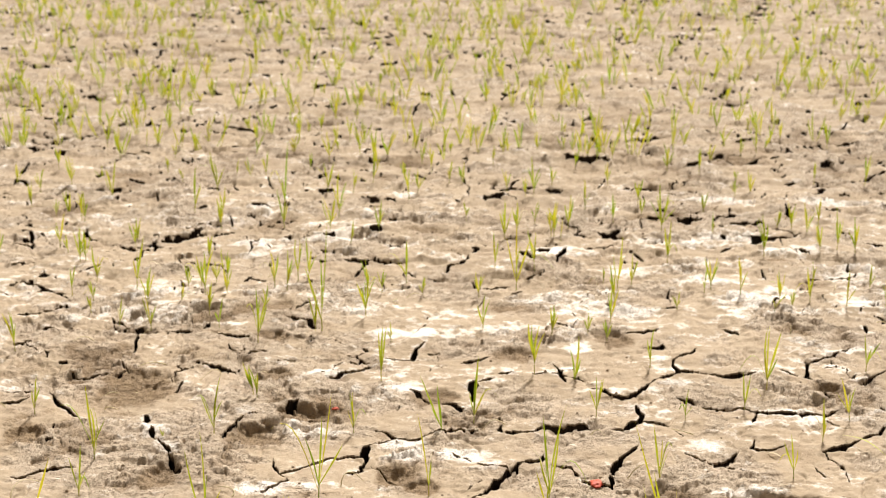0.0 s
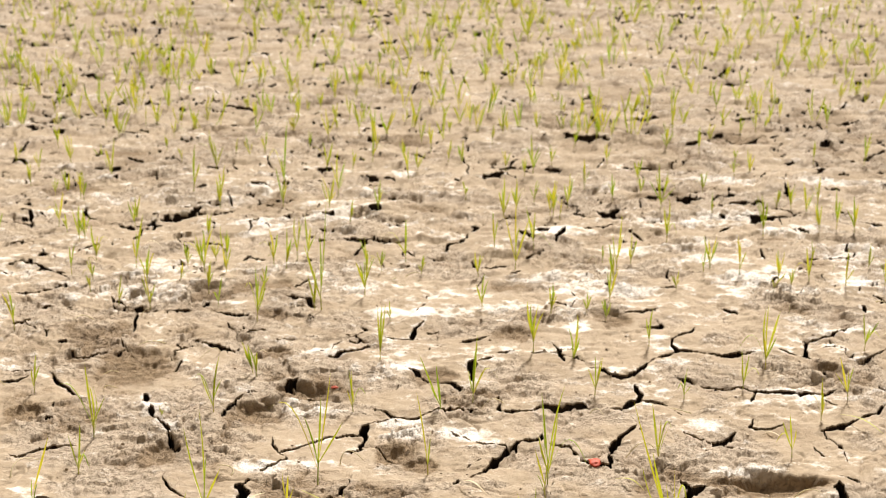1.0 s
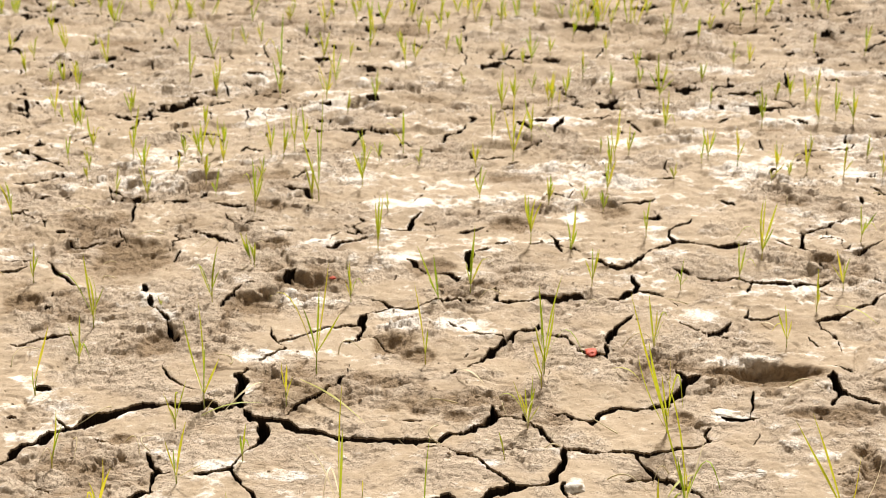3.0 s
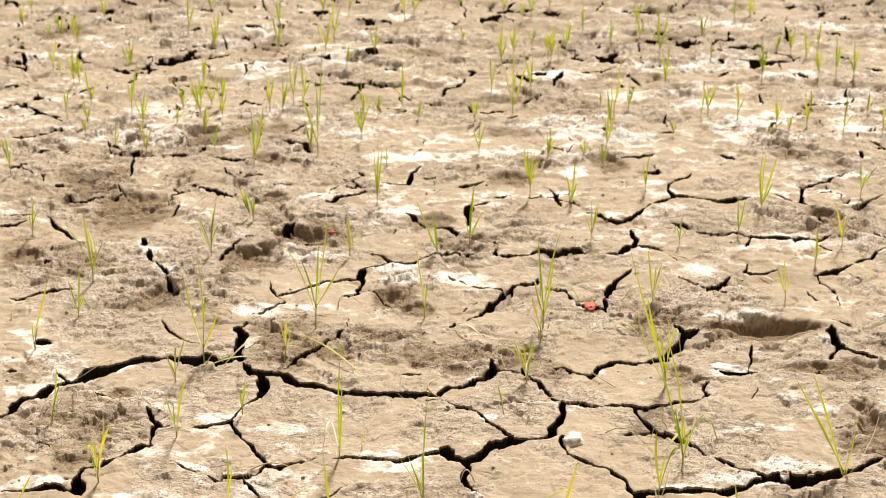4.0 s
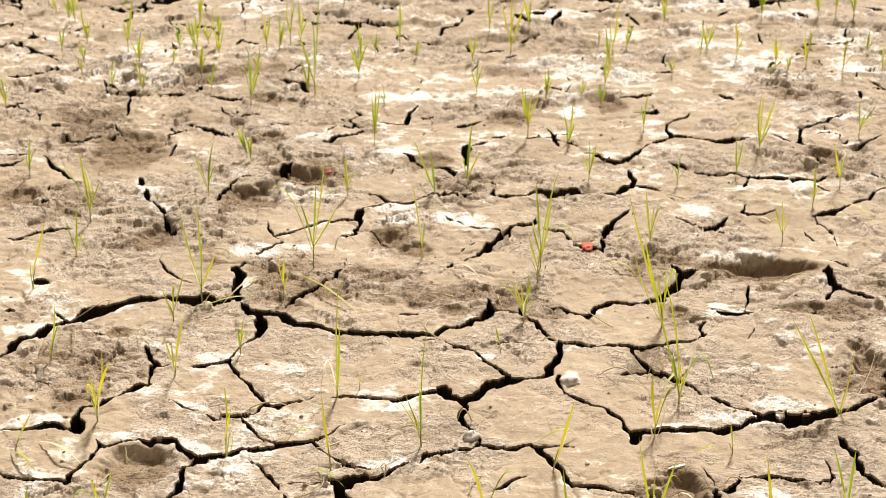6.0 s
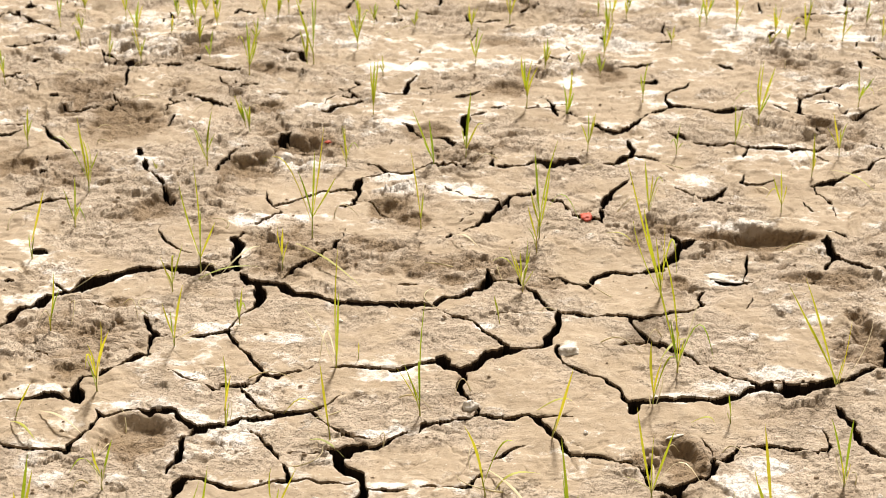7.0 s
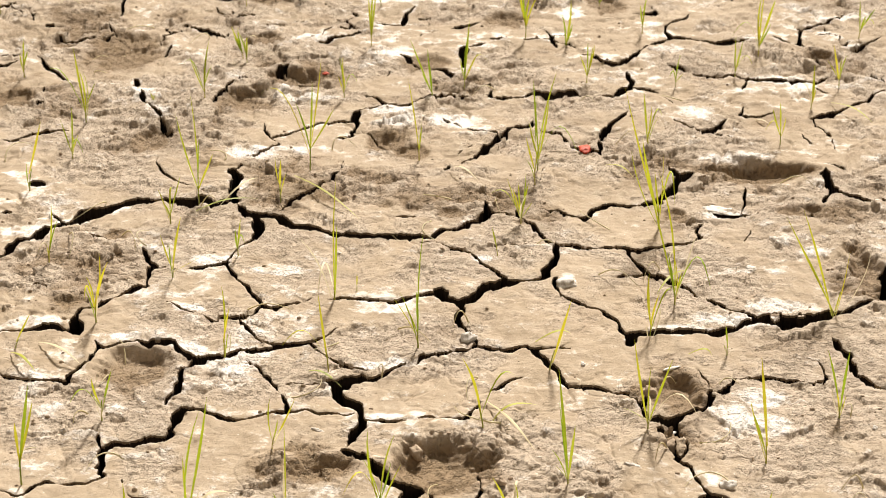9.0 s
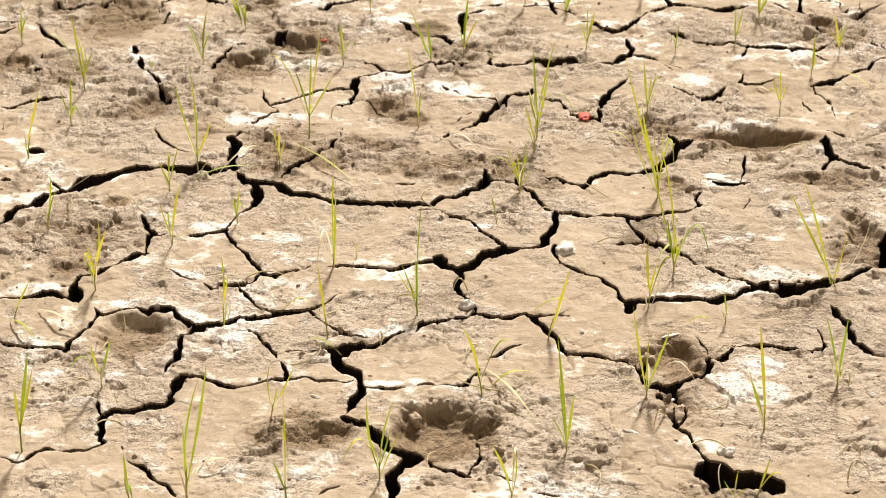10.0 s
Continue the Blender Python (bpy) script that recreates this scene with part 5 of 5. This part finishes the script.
seedling(0.236, 2.967, (-0.015, 0.207), (-0.024, 0.126), (0.017, 0.180), (0.033, 0.247))
seedling(-0.032, 3.007, (-0.025, 0.195), (0.006, 0.092))
seedling(-0.827, 3.027, (0.008, 0.120), (-0.020, 0.092), (0.021, 0.064))
seedling(0.500, 3.086, (-0.018, 0.142), (0.005, 0.100))
seedling(0.810, 3.090, (-0.015, 0.115), (-0.024, 0.086), (0.004, 0.072))
seedling(-0.829, 3.194, (-0.002, 0.201), (0.032, 0.102), (0.004, 0.145))
seedling(-0.684, 3.293, (-0.008, 0.030))
seedling(0.928, 3.296, (-0.002, 0.112))
seedling(-0.564, 3.327, (-0.025, 0.119), (0.018, 0.148), (0.023, 0.090))
seedling(-0.221, 3.349, (-0.008, 0.112))
seedling(-0.001, 3.352, (-0.055, 0.178), (-0.014, 0.142), (-0.028, 0.083))
seedling(0.077, 3.387, (0.011, 0.165), (-0.012, 0.083))
seedling(1.025, 3.417, (-0.032, 0.121), (0.008, 0.092), (-0.040, 0.076))
seedling(0.613, 3.429, (0.007, 0.084), (-0.012, 0.054))
seedling(0.389, 3.444, (-0.002, 0.107), (-0.021, 0.076))
seedling(-1.041, 3.460, (0.015, 0.107), (-0.006, 0.061))
seedling(0.773, 3.484, (-0.005, 0.108))
seedling(-0.488, 3.578, (-0.024, 0.086), (-0.003, 0.063))
seedling(-0.499, 3.590, (-0.025, 0.096), (-0.011, 0.080))
seedling(0.868, 3.659, (-0.012, 0.201), (-0.016, 0.121))
seedling(-0.166, 3.664, (0.007, 0.164), (-0.006, 0.101))
seedling(0.355, 3.708, (0.009, 0.150), (-0.012, 0.101))
seedling(0.249, 3.736, (-0.020, 0.155), (0.005, 0.107))
seedling(1.159, 3.755, (0.036, 0.086), (-0.005, 0.103))
seedling(0.571, 3.780, (0.008, 0.116), (-0.013, 0.091))
seedling(-0.530, 3.947, (-0.003, 0.161), (0.028, 0.136))
seedling(-0.150, 3.973, (-0.002, 0.060))
seedling(0.422, 4.033, (0.000, 0.066))
seedling(-0.355, 4.055, (0.019, 0.327), (-0.001, 0.227))
seedling(-0.661, 4.086, (0.012, 0.088))
seedling(0.118, 4.093, (0.007, 0.114), (-0.018, 0.079))
seedling(-0.967, 4.132, (0.017, 0.097))
seedling(1.004, 4.199, (0.034, 0.054))
seedling(0.717, 4.248, (0.004, 0.063), (-0.017, 0.045))
seedling(1.236, 4.252, (0.003, 0.117))
seedling(1.365, 4.279, (-0.008, 0.091))
seedling(-0.913, 4.301, (0.019, 0.130), (0.004, 0.095))
seedling(-0.811, 4.312, (0.009, 0.073))
seedling(-0.238, 4.371, (0.002, 0.092))
seedling(-1.169, 4.390, (0.011, 0.101))
seedling(-0.065, 4.400, (0.007, 0.065))
seedling(-0.752, 4.410, (-0.003, 0.142), (0.039, 0.169), (-0.014, 0.115))
seedling(0.833, 4.436, (0.002, 0.093))
seedling(-0.497, 4.440, (0.006, 0.143), (0.019, 0.106))
seedling(0.558, 4.461, (0.007, 0.195), (-0.015, 0.121))
seedling(-0.979, 4.463, (0.024, 0.171), (0.001, 0.116))
seedling(0.235, 4.475, (-0.000, 0.226), (0.014, 0.153))
seedling(0.610, 4.518, (0.003, 0.104), (0.014, 0.066))
seedling(-0.118, 4.529, (0.001, 0.154))
seedling(-0.701, 4.534, (-0.010, 0.132), (0.015, 0.095))
seedling(0.522, 4.546, (0.001, 0.057))
seedling(-0.440, 4.566, (-0.004, 0.142), (0.013, 0.104))
seedling(0.762, 4.759, (0.009, 0.147))
seedling(-1.245, 4.802, (0.011, 0.108), (0.020, 0.069))
seedling(1.418, 4.830, (-0.006, 0.129), (-0.030, 0.089))
seedling(-1.290, 4.834, (-0.001, 0.079))
seedling(-1.343, 4.932, (0.024, 0.130))
seedling(0.416, 4.984, (0.007, 0.081))
seedling(0.965, 5.052, (-0.000, 0.084))
seedling(0.791, 5.109, (-0.008, 0.173), (-0.045, 0.110), (0.025, 0.131), (-0.026, 0.142), (0.047, 0.089))
seedling(0.268, 5.109, (-0.002, 0.131), (-0.011, 0.079))
seedling(0.459, 5.183, (0.007, 0.133), (-0.013, 0.090))
seedling(0.633, 5.259, (-0.004, 0.113))
seedling(-0.236, 5.259, (0.007, 0.091))
seedling(-0.818, 5.259, (0.011, 0.113))
seedling(-1.333, 5.259, (-0.002, 0.113), (0.015, 0.070))
seedling(-0.392, 5.336, (0.004, 0.180))
seedling(-0.936, 5.336, (0.009, 0.180), (0.027, 0.114))
seedling(-1.458, 5.336, (0.005, 0.071))
seedling(0.542, 5.416, (-0.003, 0.116), (0.020, 0.071))
seedling(-0.603, 5.416, (0.019, 0.270))
seedling(1.147, 5.583, (-0.004, 0.073), (-0.025, 0.050))
seedling(-1.298, 5.583, (0.022, 0.164), (-0.014, 0.119))
seedling(-0.099, 5.669, (0.000, 0.097), (0.034, 0.074))
seedling(-0.358, 5.669, (0.002, 0.109))
seedling(1.505, 5.777, (-0.002, 0.094))
seedling(0.667, 5.777, (-0.003, 0.094))
seedling(-0.845, 5.851, (0.015, 0.076))
seedling(-1.750, 5.851, (0.008, 0.100), (0.030, 0.076))
seedling(0.084, 5.870, (0.004, 0.084))
seedling(-1.423, 5.946, (0.005, 0.077), (-0.032, 0.053))
seedling(-0.277, 6.043, (-0.005, 0.127), (-0.018, 0.078))
seedling(-0.560, 6.043, (0.002, 0.091))
seedling(1.297, 6.248, (-0.001, 0.106))
seedling(1.001, 6.248, (-0.011, 0.230))
seedling(-1.339, 6.488, (0.010, 0.091))
seedling(1.548, 6.603, (-0.002, 0.106))
seedling(-1.810, 6.820, (0.018, 0.168), (0.035, 0.114))
seedling(-1.636, 6.883, (0.012, 0.170))
seedling(1.582, 6.946, (0.001, 0.116))
seedling(-1.286, 7.077, (0.008, 0.146), (0.028, 0.104))
seedling(-1.494, 7.077, (-0.018, 0.160), (0.036, 0.132))
seedling(0.438, 7.172, (-0.017, 0.184), (0.039, 0.156), (0.012, 0.128))
seedling(-0.011, 7.268, (0.014, 0.166), (-0.023, 0.109))
seedling(-0.934, 7.382, (0.010, 0.117))
seedling(-2.088, 7.382, (0.015, 0.117))
seedling(0.223, 7.529, (0.005, 0.119))


def scattered_plants():
    """Seedlings between the charted ones, then the far rows as one mass."""
    for _ in range(150):
        y = luck.uniform(3.9, 7.8)
        x = luck.uniform(-1, 1) * 0.33 * math.hypot(y, EYE)
        h = luck.uniform(0.07, 0.17)
        seedling(x, y, *[(luck.uniform(-0.2, 0.2) * h, h * luck.uniform(0.6, 1)) for _ in range(luck.choice((2, 2, 3, 4)))])
    verts, faces = [], []
    for _ in range(1500):
        y = 6.2 + 6.3 * luck.random() ** 0.75
        x = luck.uniform(-1, 1) * min(4.1, 0.36 * math.hypot(y, EYE))
        z, h = ground_at(x, y), luck.uniform(0.06, 0.18)
        for _ in range(luck.choice((2, 3, 4, 5))):
            hh = h * luck.uniform(0.4, 1)
            v, f = blade((x + luck.uniform(-0.01, 0.01), y, z), (x + luck.uniform(-0.45, 0.45) * hh, y + luck.uniform(-0.4, 0.4) * hh, z + hh), luck.uniform(0.0032, 0.0048), luck.uniform(-0.3, 0.3) * hh, luck.uniform(-0.8, 0.8), 5)
            faces += [tuple(k + len(verts) for k in q) for q in f]
            verts += v
    tagged(new("rice_seedlings", mesh_from("rice_seedlings", verts, faces, GREEN)), "distant yellow-green rice seedlings scattered over the cracked field", "seedlings", kind="stuff")


scattered_plants()


# ---- crumbs, stones and dry strands on the mud ----
def lump(size, seed, squash=0.7, rings=5, sides=7):
    """A rough broken piece, its foot on the ground."""
    pick = random.Random(seed)
    shift = Vector((pick.uniform(-9, 9), pick.uniform(-9, 9), pick.uniform(-9, 9)))
    verts, faces = [], []
    for i in range(rings + 1):
        a = math.pi * i / rings
        for k in range(sides):
            b = 2 * math.pi * (k + 0.5 * (i % 2)) / sides
            d = Vector((math.sin(a) * math.cos(b), math.sin(a) * math.sin(b), math.cos(a)))
            r = size * (1 + 0.55 * noise.noise(d * 1.3 + shift) + 0.3 * noise.noise(d * 3.1 + shift) + 0.15 * noise.noise(d * 7 + shift))
            verts.append((r * d.x * 1.15, r * d.y * 0.8, r * squash * d.z + size * squash * 0.6))
            if i:
                m, n = sides * i + k, sides * i + (k + 1) % sides
                faces.append((m - sides, m, n, n - sides))
    return verts, faces


def stone(x, y, size, label, name="stone", mat=None, squash=0.7, seed=3):
    ob = new(name, mesh_from(name, *lump(size, seed, squash, 12, 18), mat or STONE))
    ob.location = (x, y, (0.004 if name == "leaf_scrap" else max(ground_at(x, y), -0.01)) - 0.3 * size * squash)
    ob.rotation_euler = (0, 0, seed * 1.7)
    if name == "crust_flake":
        ob.scale, ob.rotation_euler = (1.55, 1.0, 0.7), (0, 0, -0.25)
    if name == "shell_chip":
        ob.scale, ob.rotation_euler = (1.7, 0.5, 1.0), (0, 0, 0.5 * math.sin(seed * 2.1))
    return tagged(ob, label, name.replace("_", " "))


def crumbs():
    verts, faces = [], []
    pick = random.Random(5)
    for _ in range(5200):
        y = 1.6 + 5.0 * pick.random() ** 1.5
        x = pick.uniform(-1, 1) * 0.33 * math.hypot(y, EYE)
        i, j = spot(x, y)
        if pick.random() > 0.15 + coarse[i, j] ** 2 or DIST[i, j] < 0.004:
            continue
        size = 0.0011 + 0.0036 * pick.random() ** 5
        v, f = lump(size, pick.randrange(9999), 0.75, 3, 5)
        z = ground_at(x, y)
        faces += [tuple(k + len(verts) for k in q) for q in f]
        verts += [(a + x, b + y, c + z - 0.001) for a, b, c in v]
    tagged(new("mud_crumbs", mesh_from("mud_crumbs", verts, faces, CLOD)), "small brown mud crumbs strewn over the dry plates", "crumbs", kind="stuff")


def strand(x, y, length, turn, rise, seed):
    """A dry bent straw lying on the mud, partly lifted."""
    pick = random.Random(seed)
    points = []
    bend = pick.uniform(-1.4, 1.4)
    for i in range(9):
        s = i / 8
        a = turn + bend * s
        points.append(Vector((length * s * math.cos(a), length * s * math.sin(a), rise * math.sin(math.pi * s) + 0.002)))
    verts, faces = [], []
    for i, p in enumerate(points):
        for k in range(4):
            b = math.pi * k / 2
            r = 0.0015 * (1 - 0.6 * i / 8)
            verts.append(p + Vector((r * math.cos(b), r * 0.6 * math.sin(b), r * math.sin(b))))
            if i:
                m, n = 4 * i + k, 4 * i + (k + 1) % 4
                faces.append((m - 4, n - 4, n, m))
    ob = new("straw", mesh_from("straw", verts, faces, STRAW))
    ob.location = (x, y, ground_at(x, y))
    tagged(ob, "dry beige straw lying on the cracked mud", "straw", "dry straws on the mud")


def fallen_leaf(x0, y0, x1, y1, k):
    """A yellowing leaf that has bent over and lies on the mud."""
    pick = random.Random(k)
    z0, z1 = ground_at(x0, y0), ground_at(x1, y1)
    away = math.atan2(y1 - y0, x1 - x0)
    verts, faces = blade((0, 0, 0.004), (x1 - x0, y1 - y0, z1 - z0 + 0.006), 0.0034, pick.uniform(-0.02, 0.02), away + 1.57, 9)
    verts = [v + Vector((0, 0, 0.012 * math.sin(math.pi * (i // 3) / 8))) for i, v in enumerate(verts)]
    ob = new("fallen_leaf", mesh_from("fallen_leaf", verts, faces, GREEN if k % 3 else STRAW))
    ob.location = (x0, y0, z0)
    tagged(ob, "yellowing rice leaf bent over onto the dry mud", "leaf", "fallen leaves on the mud")


crumbs()
fallen_leaf(0.038, 2.937, 0.100, 2.883, 0)
fallen_leaf(0.464, 2.210, 0.506, 2.201, 1)
fallen_leaf(0.103, 2.011, 0.182, 2.052, 2)
fallen_leaf(-0.717, 2.238, -0.622, 2.154, 3)
fallen_leaf(-0.759, 2.201, -0.697, 2.131, 4)
fallen_leaf(-0.220, 2.155, -0.158, 2.126, 5)
fallen_leaf(-0.364, 1.780, -0.314, 1.815, 6)
fallen_leaf(0.389, 2.969, 0.448, 2.928, 7)
fallen_leaf(0.980, 3.313, 1.054, 3.191, 8)
fallen_leaf(0.766, 3.245, 0.807, 3.198, 9)
fallen_leaf(-0.505, 2.752, -0.379, 2.812, 10)
fallen_leaf(-0.306, 2.892, -0.154, 2.713, 11)
fallen_leaf(0.094, 2.060, 0.170, 1.926, 12)
fallen_leaf(0.502, 2.510, 0.433, 2.414, 13)
fallen_leaf(0.188, 2.245, 0.257, 2.264, 14)
fallen_leaf(-0.389, 2.905, -0.469, 2.798, 15)
for k in range(70):
    y = 1.75 + 2.9 * luck.random() ** 1.3
    x = luck.uniform(-1, 1) * 0.31 * math.hypot(y, EYE)
    strand(x, y, luck.uniform(0.03, 0.10), luck.uniform(0, 6.28), luck.uniform(0.0, 0.03), k)
stone(0.261, 2.454, 0.0175, "pale crusted stone at the edge of a crack", "stone", STONE, 0.5, 2)
stone(0.224, 2.475, 0.0072, "small pale stone beside a crack", "stone", STONE, 0.7, 3)
stone(0.065, 2.263, 0.0128, "white crumbly stone wedged in a crack", "stone", STONE, 0.9, 4)
stone(-0.193, 1.984, 0.0062, "white shell chip lying on dry mud", "shell_chip", STONE, 0.35, 5)
stone(-0.192, 2.576, 0.0058, "small white stone on a mud plate", "stone", STONE, 0.6, 6)
stone(0.396, 1.989, 0.0096, "white shell chip beside a crack", "shell_chip", STONE, 0.3, 7)
stone(0.327, 1.888, 0.0080, "white shell chip lying on dry mud", "shell_chip", STONE, 0.3, 8)
stone(-0.433, 1.769, 0.0089, "pale stone inside a crack", "stone", STONE, 0.6, 9)
stone(0.750, 1.999, 0.0048, "small grey-white stone on dry mud", "stone", STONE, 0.7, 10)
stone(0.472, 1.833, 0.0117, "pale crusted mud lump at a crack", "stone", STONE, 0.7, 11)
stone(0.620, 2.778, 0.0210, "flat white crust flake on the mud", "crust_flake", STONE, 0.14, 12)
stone(0.427, 2.165, 0.0087, "white shell chip at the rim of a footprint", "shell_chip", STONE, 0.3, 13)
stone(0.271, 2.181, 0.0044, "small pale stone on dry mud", "stone", STONE, 0.8, 14)
stone(0.523, 1.916, 0.0060, "brown mud clod on dry mud", "mud_clod", CLOD, 0.8, 15)
stone(-0.026, 1.935, 0.0108, "brown mud clod in a footprint", "mud_clod", CLOD, 0.9, 16)
stone(0.396, 1.942, 0.0135, "brown mud clod fallen in a crack", "mud_clod", CLOD, 0.9, 17)
stone(0.382, 2.095, 0.0128, "brown mud clod beside a footprint", "mud_clod", CLOD, 0.9, 18)
stone(0.653, 2.360, 0.0093, "brown mud clod in a crack", "mud_clod", CLOD, 0.7, 19)
stone(0.110, 1.834, 0.0078, "brown mud clod on dry mud", "mud_clod", CLOD, 0.8, 20)
stone(0.141, 3.405, 0.0143, "brown mud clod at a crack", "mud_clod", CLOD, 0.8, 21)
stone(-0.002, 1.768, 0.0063, "small brown mud clod", "mud_clod", CLOD, 0.8, 22)
stone(0.351, 3.055, 0.0160, "dull red dried leaf scrap beside a crack", "leaf_scrap", RED, 0.3, 23)
stone(-0.276, 3.488, 0.0073, "small red leaf scrap on the mud", "leaf_scrap", RED, 0.4, 24)


plates()
